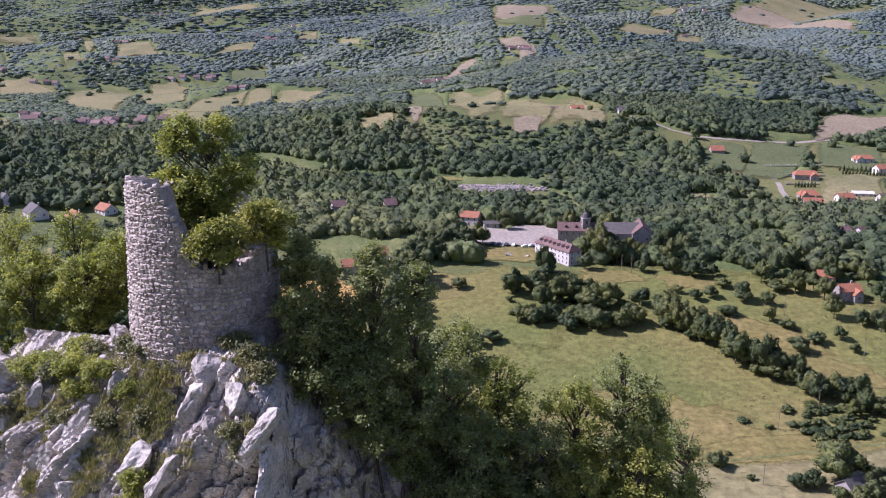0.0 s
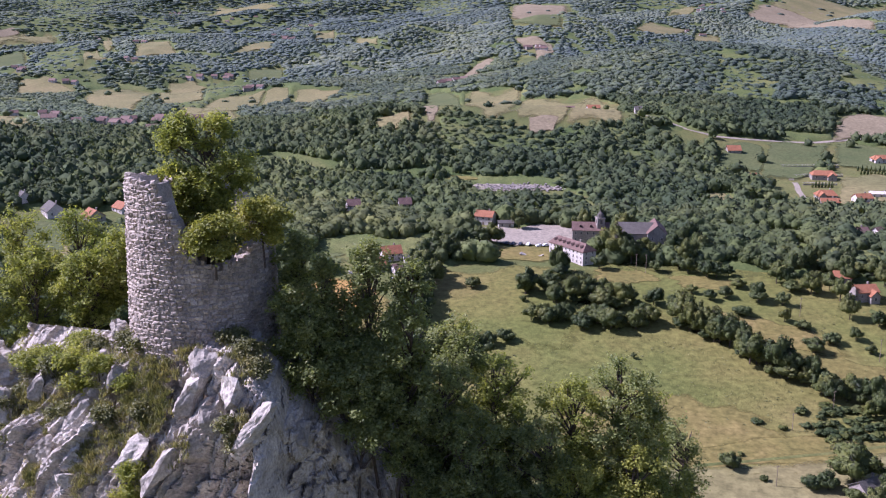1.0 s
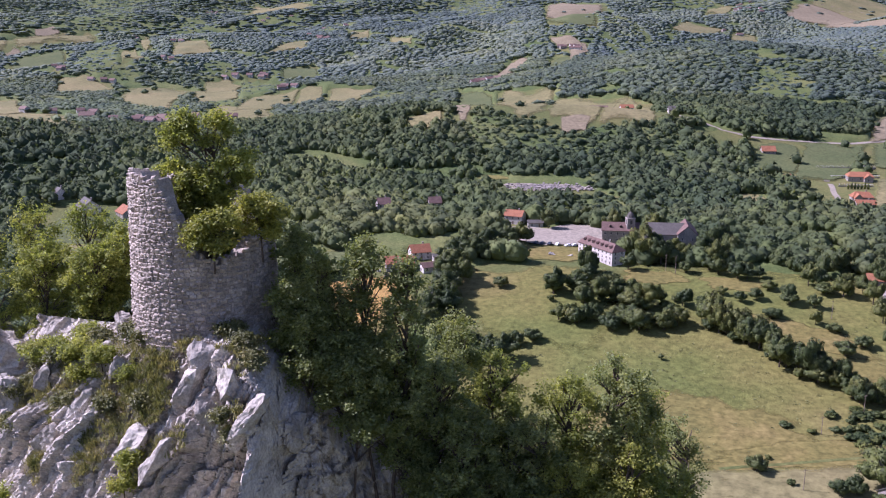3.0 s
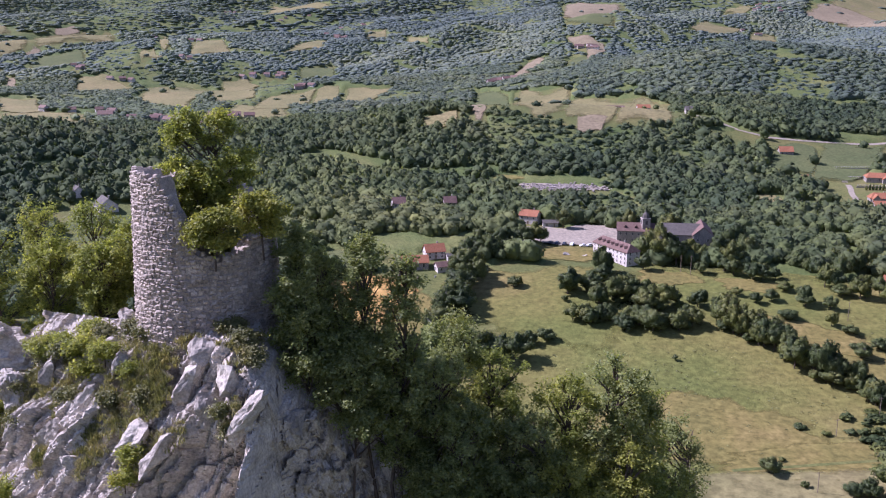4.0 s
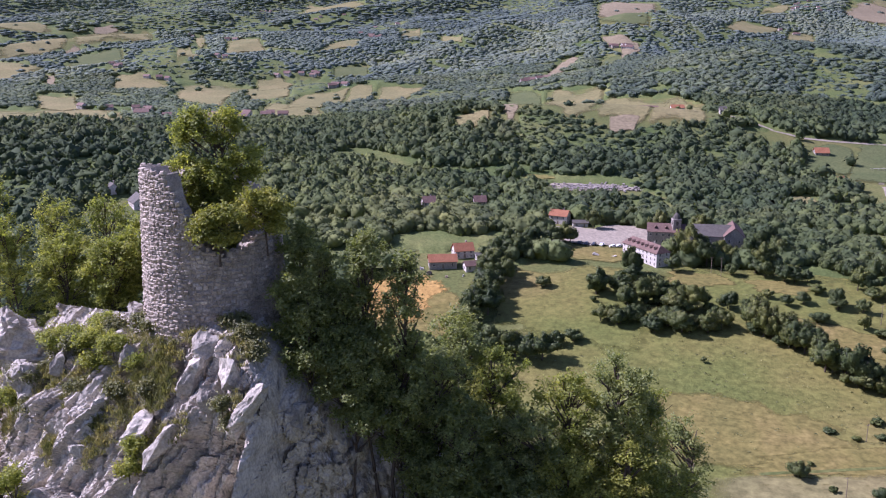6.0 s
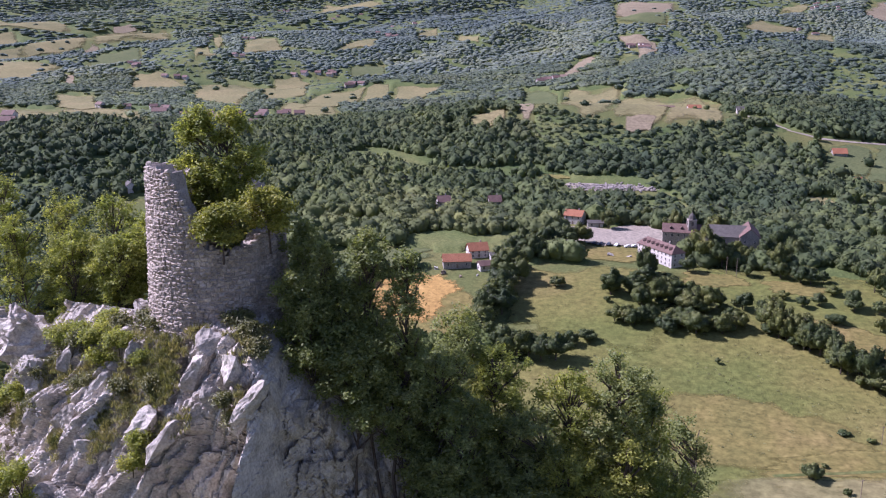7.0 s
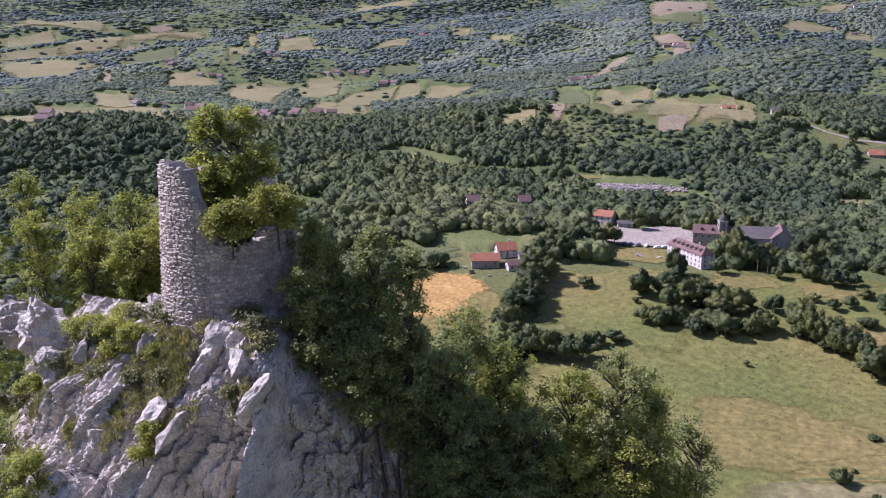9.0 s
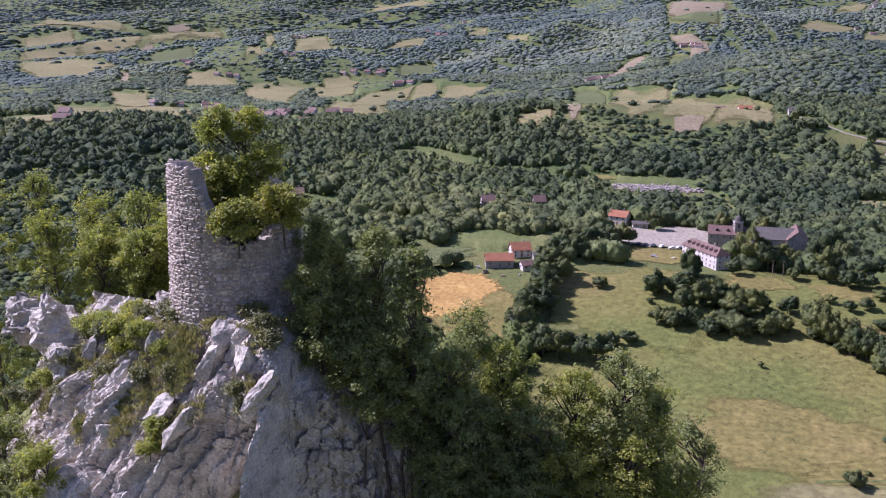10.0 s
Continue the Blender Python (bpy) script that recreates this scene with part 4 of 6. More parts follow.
# growth in and on the tower
r = np.random.default_rng(61)
inner = []
for k in range(70):
    u = r.uniform(0, 1) ** 1.15
    h = 5.2 + 6.6 * u
    half = np.interp(h, [5.2, 6.6, 8.0, 9.2, 10.4, 11.8], [1.5, 1.9, 2.6, 3.0, 2.3, 1.1])
    q = r.uniform(0.3, 0.62)
    inner.append((0.25 + half * r.uniform(-1, 1) - 0.35 * u, r.uniform(-1.3, 0.9) * min(1, half / 2) - 0.7 * (1 - u), h, q, q * 0.45))
tree(-15.4, 60.3, 131.5, inner, 25000, 0.12, 61, "green tree growing inside the ruined tower", M_LEAF_LIGHT, 0.13, twigs=2)
B1 = "light green leafy bush growing out of the broken tower rim"
def rim_bush(x, y, z, wide, high, seed):
    r = np.random.default_rng(seed)
    lumps = [(wide * r.uniform(-0.5, 0.5), r.uniform(-0.9, 0.1), high * (0.35 + 0.65 * r.uniform(0, 1) ** 0.7), q, q * 0.35) for q in r.uniform(0.22, 0.5, 24)]
    return tree(x, y, z, lumps, 7500, 0.12, seed, B1, M_LEAF_YOUNG, 0.06, "bush", "bush", "rim bushes")


rim_bush(-13.6, 55.6, 134.5, 2.9, 3.2, 62)
rim_bush(-10.9, 57.2, 134.9, 3.0, 3.5, 63)
tree(-12.6, 58.6, 132.5, [(0, 0.6, 1.6, 1.1, 0.8), (-0.9, 1.2, 2.4, 1.0, 0.8), (0.9, 1.2, 2.0, 0.9, 0.8)], 6000, 0.12, 64, "dark green bush filling the breached tower", None, 0.08, "bush", "bush", "rim bushes")
slope_tree(-9.3, 59.4, 135.6, 2.6, 57, 11000, 8.0)


# ---- shrubs and dry grass among the rocks ----
def shrub(x, y, z, width, height, seed, mat, label):
    r = np.random.default_rng(seed)
    lumps = [(width * r.uniform(-0.4, 0.4), width * r.uniform(-0.25, 0.25), height * r.uniform(0.3, 0.75), width * r.uniform(0.2, 0.32), height * 0.3) for _ in range(6)]
    return tree(x, y, z, lumps, int(2000 * width), 0.1, seed, label, mat, 0.035, "shrub", "shrub", "shrubs on the rocks")


S1, S2 = "green leafy shrub among the rocks", "dull olive shrub among the rocks"
for k, (x, w, h, back, mat) in enumerate([(-31.5, 2.2, 0.9, -2.4, 0), (-29.0, 2.4, 1.0, -0.6, 1), (-27.0, 2.4, 1.2, 1.6, 1), (-25.0, 2.6, 1.6, 1.2, 0), (-23.4, 2.2, 1.5, 0.5, 0), (-22.6, 1.6, 1.0, 2.4, 1), (-19.6, 1.8, 1.3, 2.0, 1), (-18.4, 1.6, 1.1, 1.2, 1), (-21.8, 1.5, 0.9, -0.4, 0), (-33.8, 2.2, 0.9, -2.6, 1), (-28.0, 2.2, 1.3, 3.0, 0), (-24.0, 2.0, 1.2, 3.4, 0), (-11.6, 1.5, 0.9, 1.6, 1), (-10.8, 1.2, 0.7, 1.2, 1), (-12.8, 1.2, 0.7, 1.8, 1), (-16.6, 1.2, 0.7, 1.2, 1)]):
    top = float(crag_top(x))
    shrub(x, float(face_y(x, top)) + back, top + 0.15 * max(back, -1) - 0.1, w, h, 300 + k, (M_LEAF_LIGHT, M_OLIVE)[mat], (S1, S2)[mat])


for k, (x, z, w, h) in enumerate([(-24.9, 127.3, 1.6, 1.2), (-23.0, 126.6, 1.3, 0.8), (-20.8, 125.4, 1.2, 0.8), (-18.2, 123.1, 1.2, 1.0), (-23.8, 125.0, 1.5, 0.8), (-19.7, 127.2, 1.1, 0.7), (-18.4, 126.0, 1.2, 0.7), (-29.9, 117.1, 2.4, 2.2), (-28.1, 122.9, 1.4, 0.8), (-18.4, 122.0, 1.0, 0.8), (-12.2, 126.6, 0.7, 0.6), (-27.7, 127.0, 2.0, 1.0), (-11.7, 125.4, 0.6, 0.5)]):
    shrub(x, float(face_y(x, z)) - 0.3, z - 0.3, w, h, 370 + k, (M_OLIVE, M_LEAF_LIGHT)[k % 2], (S2, S1)[k % 2])
for k, (x, y, w, h) in enumerate([(-20.5, 60.5, 2.0, 1.2), (-22.4, 61.5, 2.4, 1.4), (-24.6, 62.4, 2.6, 1.5), (-26.6, 62.6, 2.4, 1.3), (-25.4, 60.4, 2.4, 1.2), (-23.2, 59.6, 2.2, 1.0), (-28.2, 60.6, 2.4, 1.2), (-21.0, 58.6, 1.8, 0.9), (-29.4, 63.6, 2.6, 1.5), (-32.6, 65.0, 2.6, 1.2), (-27.6, 58.8, 2.2, 1.0), (-28.8, 59.2, 2.0, 1.0), (-19.8, 62.6, 1.8, 1.3)]):
    shrub(x, y, float(ground_z(x, y)) - 0.1, w, h, 340 + k, (M_LEAF_LIGHT, M_OLIVE, M_OLIVE)[k % 3], (S1, S2, S2)[k % 3])


def grass_tufts(name, label, spots, seed):
    """Bent blades in tufts over patches (x, z below the crest, radius) of the rock face."""
    r = np.random.default_rng(seed)
    vs, fs, base = [], [], 0
    for x, down, rad, tufts in spots:
        for _ in range(tufts):
            gx_, dv = x + r.normal() * rad * 0.5, down + r.normal() * rad * 0.6
            top = float(crag_top(gx_))
            z0 = top - dv if dv > 0 else top - 0.2 * dv
            y0 = float(face_y(gx_, top)) + (-0.8 * dv if dv > 0 else -1.2 * dv) - 0.25
            n = 22
            a = r.uniform(0, 6.28, n)
            ln = r.uniform(0.25, 0.6, n)
            root = np.stack([gx_ + r.normal(size=n) * 0.12, y0 + r.normal(size=n) * 0.12, np.full(n, z0 - 0.1)], 1)
            way = np.stack([np.cos(a) * 0.55, np.sin(a) * 0.55 - 0.15, np.ones(n)], 1) * ln[:, None]
            side = np.stack([-np.sin(a), np.cos(a), np.zeros(n)], 1) * 0.022
            tip = root + way
            tip[:, 2] -= 0.25 * ln
            mid = root + way * 0.55
            v = np.stack([root - side, root + side, mid + side * 0.8, mid - side * 0.8, tip], 1).reshape(-1, 3)
            i = base + np.arange(n)[:, None] * 5
            fs.append(np.concatenate([i + [0, 1, 2], i + [0, 2, 3], i + [3, 2, 4]], 1).reshape(-1, 3))
            vs.append(v)
            base += n * 5
    ob = new(name, mesh_from(name, np.concatenate(vs), np.concatenate(fs), M_GRASS))
    return tagged(ob, label, "grass", kind="stuff")


grass_tufts("dry_grass", "dry yellow-brown grass tufts in the joints of the rock", [(-19.1, 2.0, 0.75, 30), (-17.9, 3.1, 0.75, 30), (-18.6, 4.2, 0.75, 25), (-17.9, 5.6, 0.75, 25), (-21.9, 3.5, 0.75, 25), (-21.1, 2.2, 0.75, 20), (-23.9, 1.7, 0.75, 25), (-27.0, 0.1, 0.75, 25), (-17.5, 1.4, 0.75, 25), (-16.6, 0.6, 0.75, 20), (-21.9, 5.5, 0.75, 20), (-20.7, 1.3, 0.75, 20), (-28.3, -0.6, 0.75, 20), (-21.1, 4.8, 0.75, 20), (-25.5, 5.0, 0.75, 20), (-25.0, 2.3, 0.75, 15), (-15.0, 4.7, 0.75, 12), (-17.4, 1.6, 0.9, 60), (-16.8, 2.8, 0.8, 40), (-17.9, 0.2, 1.0, 50), (-20.0, 3.6, 0.8, 40), (-19.2, 1.6, 0.7, 30), (-23.8, 1.8, 0.9, 45), (-26.6, 1.2, 1.2, 50), (-21.8, 4.4, 0.8, 30), (-25.6, 4.6, 0.9, 30), (-29.0, 1.0, 1.4, 60), (-31.6, 1.8, 1.2, 40), (-19.6, -1.0, 1.2, 60), (-23.0, -1.4, 1.6, 70), (-27.5, -1.6, 1.8, 70), (-12.0, -1.0, 0.9, 40), (-15.4, -0.8, 0.9, 40), (-16.2, 5.0, 0.6, 20), (-18.6, 4.6, 0.6, 24), (-11.2, 1.8, 0.4, 12), (-24.2, 0.2, 1.0, 40)], 77)

# ---- woods of the valley: crowns by the thousand ----
def clump_crown(seed, clumps, cards, size, sub, bulge=(0.34, 0.56), reach=(0.4, 0.66), loose=0.4, proud=(0.97, 1.07), core=0.66):
    """A woodland crown: a body that bulges in rounded clumps, with leaf sprays standing off all over it; gives places, faces and outward directions."""
    r = np.random.default_rng(seed)
    way = r.normal(size=(clumps, 3))
    way[:, 2] = np.abs(way[:, 2]) * 0.9 - 0.25
    way /= np.linalg.norm(way, axis=1, keepdims=True)
    way[0] = (0.1, 0, 1)
    centre = way * r.uniform(*reach, (clumps, 1))
    wide = r.uniform(*bulge, clumps)

    def skin(d):
        """Where a ray from the middle leaves the clumps, and which way the skin faces there."""
        b = d @ centre.T
        disc = b * b - (centre ** 2).sum(1)[None] + (wide ** 2)[None]
        far = np.where(disc > 0, b + np.sqrt(np.maximum(disc, 0)), 0)
        k = far.argmax(1)
        rad = far.max(1)
        plain = rad < core
        rad = np.where(plain, core, rad)
        p = d * rad[:, None]
        n = np.where(plain[:, None], d, (p - centre[k]) / wide[k][:, None])
        return p, n

    bm = bmesh.new()
    if sub:
        bmesh.ops.create_icosphere(bm, subdivisions=sub, radius=1)
    else:
        bmesh.ops.create_uvsphere(bm, u_segments=6, v_segments=5, radius=1)
        bmesh.ops.triangulate(bm, faces=bm.faces)
    bmesh.ops.delete(bm, geom=[f for f in bm.faces if f.calc_center_median().z < -0.5], context="FACES")
    bm.verts.index_update()
    d = np.array([v.co.normalized() for v in bm.verts])
    f = np.array([[v.index for v in face.verts] for face in bm.faces])
    bm.free()
    v, out = skin(d)
    d = r.normal(size=(cards, 3))
    d[:, 2] = np.where(d[:, 2] < -0.4, -d[:, 2], d[:, 2])
    d /= np.linalg.norm(d, axis=1, keepdims=True)
    c, n = skin(d)
    c = c * r.uniform(*proud, (cards, 1))
    face = n + r.normal(size=(cards, 3)) * loose
    ax = np.cross(face, r.normal(size=(cards, 3)))
    ax /= np.linalg.norm(ax, axis=1, keepdims=True)
    side = np.cross(face, ax)
    side /= np.linalg.norm(side, axis=1, keepdims=True)
    z = size * r.uniform(0.6, 1.5, (cards, 1))
    t = np.stack([c - ax * z - side * z * 0.6, c + ax * z - side * z * 0.6, c + side * z * 1.1], 1)
    soft = np.concatenate([out, np.repeat(n + r.normal(size=(cards, 3)) * 0.22, 3, axis=0)]) + (0, 0, 0.05)
    faces = np.concatenate([f, len(v) + np.arange(cards * 3).reshape(-1, 3)])
    return np.concatenate([v, t.reshape(-1, 3)]), faces, soft / np.linalg.norm(soft, axis=1, keepdims=True)


def set_outward(me, normals):
    me.attributes.new("outward", "FLOAT_VECTOR", "POINT").data.foreach_set("vector", np.asarray(normals, np.float32).ravel())


MID = [clump_crown(60 + k, 14, 320, 0.085, 3, proud=(0.97, 1.12), loose=0.6) for k in range(8)]
NEXT = [clump_crown(80 + k, 11, 110, 0.1, 2, loose=0.6, proud=(0.96, 1.12)) for k in range(12)]
FAR = [clump_crown(400 + k, 7, 30, 0.15, 1, loose=0.6, proud=(0.96, 1.12)) for k in range(16)]
FARTHEST = [clump_crown(440 + k, 5, 8, 0.22, 0, loose=0.8) for k in range(16)]


def woods(name, label, templates, near, limit, gap, seed, mat, az=(-37.5, 27)):
    """Closed woodland between two distances, left open where there are fields: crowns on a jittered grid, in stands."""
    r = np.random.default_rng(seed)
    X, Y = np.meshgrid(np.arange(limit * math.sin(radians(az[0])), limit * math.sin(radians(az[1])), gap), np.arange(near * 0.76, limit, gap * 0.9))
    X[1::2] += gap / 2
    x, y = X.ravel() + r.normal(size=X.size) * gap * 0.3, Y.ravel() + r.normal(size=X.size) * gap * 0.3
    d, a = np.hypot(x, y), np.degrees(np.arctan2(x, y))
    keep = (d > near) & (d < limit) & (a > az[0]) & (a < az[1]) & (~in_clear(x, y, gap * 0.45) | ((d > 800) & (r.random(X.size) < 0.012)))
    near_field = in_clear(x, y, 26.0)
    gaps = waves(x / 62, y / 24, x / 90, 3, 2.5) + 0.2 * near_field > 0.86
    keep &= ~(gaps & (d > 440))
    x, y = x[keep], y[keep]
    k = 1.0 + d[keep] / 1500
    stand = 0.5 + 0.3 * waves(x / (43 * k), y / (51 * k), x / (70 * k), 3, 4.0)
    broad = 0.5 + 0.3 * waves(x / (110 * k), y / (150 * k), x / (190 * k), 3, 9.0)
    low = stand < 0.3
    s = gap * np.where(low, 0.58, 0.76) * np.clip(np.exp(r.normal(size=len(x)) * 0.33), 0.5, 1.8)
    tall = np.minimum(np.where(low, 0.7, 0.85 + 0.35 * np.clip(stand, 0, 1)) * s, 7.0) * r.uniform(0.8, 1.2, len(x)) * np.interp(d[keep], [900, 1300], [1.0, 0.62])
    foot = np.where(low, 1.2, 2.0 + 3.4 * np.clip(stand, 0, 1) ** 2)
    p = np.stack([x, y, ground_z(x, y) + foot], 1)
    pick = r.integers(0, len(templates), len(x))
    turn = r.uniform(0, 6.28, len(x))
    v, f = stacked([t[:2] for t in templates], p, np.stack([s, tall], 1), turn, pick)
    ob = new(name, mesh_from(name, v, f, mat))
    set_outward(ob.data, stacked([(t[2], t[1]) for t in templates], p * 0, np.ones((len(x), 2)), turn, pick)[0])
    tone = np.clip(0.5 + 0.7 * (stand - 0.5) + 0.7 * (broad - 0.5) + r.normal(size=len(x)) * 0.14, 0, 1)
    spread = [np.repeat(tone[pick == j], len(tv)) for j, (tv, tf, tn) in enumerate(templates)]
    ob.data.attributes.new("tone", "FLOAT", "POINT").data.foreach_set("value", np.concatenate(spread).astype(np.float32))
    return tagged(ob, label, "woods", kind="stuff")


def undergrowth(name, label, near, limit, mat):
    """Low growth between the far trees, as a rough sheet open over the fields."""
    d = near * np.exp(np.arange(0, math.log(limit / near) + 0.012, 0.012))
    a = np.radians(np.linspace(-37.5, 27, 280))
    D, A = np.meshgrid(d, a, indexing="ij")
    X, Y = D * np.sin(A), D * np.cos(A)
    r = np.random.default_rng(3)
    bare = in_clear(X, Y, 2.0)
    Z = ground_z(X, Y) + np.where(bare, -1.0, 0.8 + np.interp(D, [700, 1300], [0.4, 2.4]) + 1.0 * r.random(X.shape))
    n, m = X.shape
    q = (np.arange(n - 1)[:, None] * m + np.arange(m - 1)[None]).ravel()
    f = np.stack([q, q + 1, q + m + 1, q + m], 1)
    f = f[~(bare.ravel()[f].all(axis=1))]
    return tagged(new(name, mesh_from(name, np.stack([X, Y, Z], -1).reshape(-1, 3), f, mat, True)), label, "undergrowth", kind="stuff")
# ---- buildings ----
def gz(x, y):
    return float(ground_z(x, y))


def wall_block(bm, L, W, H, gable):
    """Walls of a house with gable ends, foot sunk a little; long axis x."""
    x, y = L / 2, W / 2
    lo = [bm.verts.new(p) for p in ((-x, -y, -1.2), (x, -y, -1.2), (x, y, -1.2), (-x, y, -1.2))]
    hi = [bm.verts.new(p) for p in ((-x, -y, H), (x, -y, H), (x, y, H), (-x, y, H))]
    a, b = bm.verts.new((-x, 0, H + gable)), bm.verts.new((x, 0, H + gable))
    for f in ((lo[0], lo[1], hi[1], hi[0]), (lo[2], lo[3], hi[3], hi[2]), (lo[1], lo[2], hi[2], b, hi[1]), (lo[3], lo[0], hi[0], a, hi[3]), (hi[0], hi[1], b, a), (hi[2], hi[3], a, b), lo[::-1]):
        bm.faces.new(f)
    return bm


def roof_side(bm, L, W, H, gable, side, over=0.5, thick=0.22, hip=0.0):
    """One slope of a roof, a thick sheet with an overhang."""
    x, y, s = L / 2 + over, W / 2 + over, side
    drop = gable * over / (W / 2)
    outer = [(-x, s * y, H - drop), (x, s * y, H - drop), (x - hip, 0, H + gable), (-x + hip, 0, H + gable)]
    lo = [bm.verts.new((p[0], p[1], p[2] + 0.03)) for p in outer]
    hi = [bm.verts.new((p[0], p[1], p[2] + thick)) for p in outer]
    bm.faces.new(hi)
    bm.faces.new(lo[::-1])
    for i in range(4):
        bm.faces.new((lo[i], lo[(i + 1) % 4], hi[(i + 1) % 4], hi[i]))
    bmesh.ops.recalc_face_normals(bm, faces=bm.faces)


def opening(parent, x, y, z, w, h, face):
    """A window: frame, dark pane and sill; face: 0 front (-y), 1 back, 2 right (+x), 3 left."""
    turn = (0, math.pi, math.pi / 2, -math.pi / 2)[face]
    win = new("window")
    win.parent = parent
    win.matrix_basis = Matrix.Translation((x, y, z)) @ Matrix.Rotation(turn, 4, "Z")
    bm = bmesh.new()
    for dx in (-w / 2, w / 2):
        box(bm, (0.09, 0.12, h + 0.1), (dx, -0.03, 0))
    for dz in (-h / 2, h / 2, 0.1 * h):
        box(bm, (w - 0.09, 0.1, 0.08), (0, -0.03, dz))
    part("window_frame", bm, M_PLASTER, win)
    bm = bmesh.new()
    box(bm, (w, 0.04, h), (0, -0.005, 0))
    part("pane", bm, M_DARK, win)
    bm = bmesh.new()
    box(bm, (w + 0.25, 0.2, 0.07), (0, -0.08, -h / 2 - 0.1))
    part("window_sill", bm, M_MASONRY, win)


def house(x, y, turn, L, W, H, gable, wall, roof, label, name="house", floors=1, bays=3, ends=2, chimney=True, door=True, hip=0.0, dormers=0, group="", lift=0.0, roof_back=None, category="house", wing=None):
    """A gabled house with walls, two roof slopes, windows, a door and a chimney; long axis along turn (degrees)."""
    ob = empty(name, pose(x, y, gz(x, y) + lift, 0, 0, turn), label, category, group)
    part("wall", wall_block(bmesh.new(), L, W, H, gable - (0.02 if not hip else gable - 0.05)), wall, ob)
    for side in (-1, 1):
        bm = bmesh.new()
        roof_side(bm, L, W, H, gable, side, hip=hip)
        slope = part("roof", bm, roof_back if side > 0 and roof_back else roof, ob)
        if side < 0:
            for k in range(dormers):
                dx = (k + 0.5) / dormers * (L - 3) - (L - 3) / 2
                bm = bmesh.new()
                dy, dz = -W / 2 * 0.62, H + gable * 0.42
                box(bm, (1.2, 1.5, 1.3), (dx, dy + 0.3, dz + 0.1))
                for sx in (-1, 1):
                    v = [bm.verts.new(p) for p in ((dx, dy - 0.7, dz + 1.35), (dx + sx * 0.85, dy - 0.7, dz + 0.7), (dx + sx * 0.85, dy + 1.6, dz + 0.7), (dx, dy + 1.6, dz + 1.35))]
                    bm.faces.new(v)
                dormer = part("dormer", bm, roof, slope)
                bm = bmesh.new()
                box(bm, (0.75, 0.05, 0.85), (dx, dy - 0.48, dz + 0.2))
                part("dormer_window", bm, M_DARK, slope)
    if hip:
        for sx in (-1, 1):
            bm = bmesh.new()
            xx, yy = L / 2 + 0.5, W / 2 + 0.5
            drop = gable * 0.5 / (W / 2)
            pts = [(sx * xx, -yy, H - drop), (sx * xx, yy, H - drop), (sx * (xx - hip), 0, H + gable)]
            lo = [bm.verts.new((p[0], p[1], p[2] + 0.03)) for p in pts]
            hi = [bm.verts.new((p[0], p[1], p[2] + 0.22)) for p in pts]
            bm.faces.new(hi)
            bm.faces.new(lo[::-1])
            for i in range(3):
                bm.faces.new((lo[i], lo[(i + 1) % 3], hi[(i + 1) % 3], hi[i]))
            bmesh.ops.recalc_face_normals(bm, faces=bm.faces)
            part("hip", bm, roof, ob)
    if wing:
        dx, dy, wl, ww, wh, wg = wing
        m = Matrix.Translation((dx, dy, 0)) @ Matrix.Rotation(math.pi / 2, 4, "Z")
        bm = wall_block(bmesh.new(), wl, ww, wh, wg - 0.02)
        bmesh.ops.transform(bm, matrix=m, verts=bm.verts)
        part("wing_wall", bm, wall, ob)
        for side in (-1, 1):
            bm = bmesh.new()
            roof_side(bm, wl, ww, wh, wg, side)
            bmesh.ops.transform(bm, matrix=m, verts=bm.verts)
            part("wing_roof", bm, roof, ob)
        opening(ob, dx, dy - wl / 2, wh * 0.5, 1.2, min(1.5, wh * 0.5), 0)
    fh = H / floors
    for fl in range(floors):
        zc = fl * fh + fh * 0.55
        for k in range(bays):
            dx = (k + 0.5) / bays * L - L / 2
            if not (door and fl == 0 and k == bays // 2):
                opening(ob, dx, -W / 2, zc, 0.95, min(1.4, fh * 0.5), 0)
        for k in range(ends):
            dy = (k + 0.5) / ends * W - W / 2
            opening(ob, L / 2, dy, zc, 0.9, min(1.4, fh * 0.5), 2)
            opening(ob, -L / 2, dy, zc, 0.9, min(1.4, fh * 0.5), 3)
    if door:
        bm = bmesh.new()
        box(bm, (1.0, 0.08, 2.05), (((bays // 2) + 0.5) / bays * L - L / 2, -W / 2 - 0.03, 1.03))
        part("door", bm, M_WOOD, ob)
    if chimney:
        bm = bmesh.new()
        box(bm, (0.7, 0.7, 1.7), (L * 0.2, W * 0.12, H + gable + 0.1))
        box(bm, (0.85, 0.85, 0.15), (L * 0.2, W * 0.12, H + gable + 1.0))
        part("chimney", bm, M_MASONRY, ob)
    return ob


# monastery
field(44, 536, 30, 24, 0.25, M_GRAVEL, "car_park", "wide pale gravel car park beside the monastery", 4.0, 0.35)
field(14, 520, 18, 5, 0.75, M_GRAVEL, "lane", "pale gravel lane to the car park", 3.0, 0.3)
house(60.4, 485, -57.5, 28, 8.4, 7.0, 3.2, M_PLASTER, M_ROOF_BROWN, "long white three-storey monastery lodging with dormers in a brown roof", "monastery_lodging", 3, 9, 2, True, True, 3.0, 7)
house(75, 523, -6, 20, 10, 7.5, 3.6, M_MASONRY, M_ROOF_BROWN, "grey-walled monastery wing with a brown tiled roof", "monastery_wing", 2, 6, 2, True, True, 0, 3)
house(97, 503, -4, 20, 14, 10.5, 4.6, M_MASONRY, M_ROOF_GREY, "tall grey stone church under grey and brown roofs", "church", 2, 4, 2, False, False, 0, 0, roof_back=M_ROOF_BROWN)
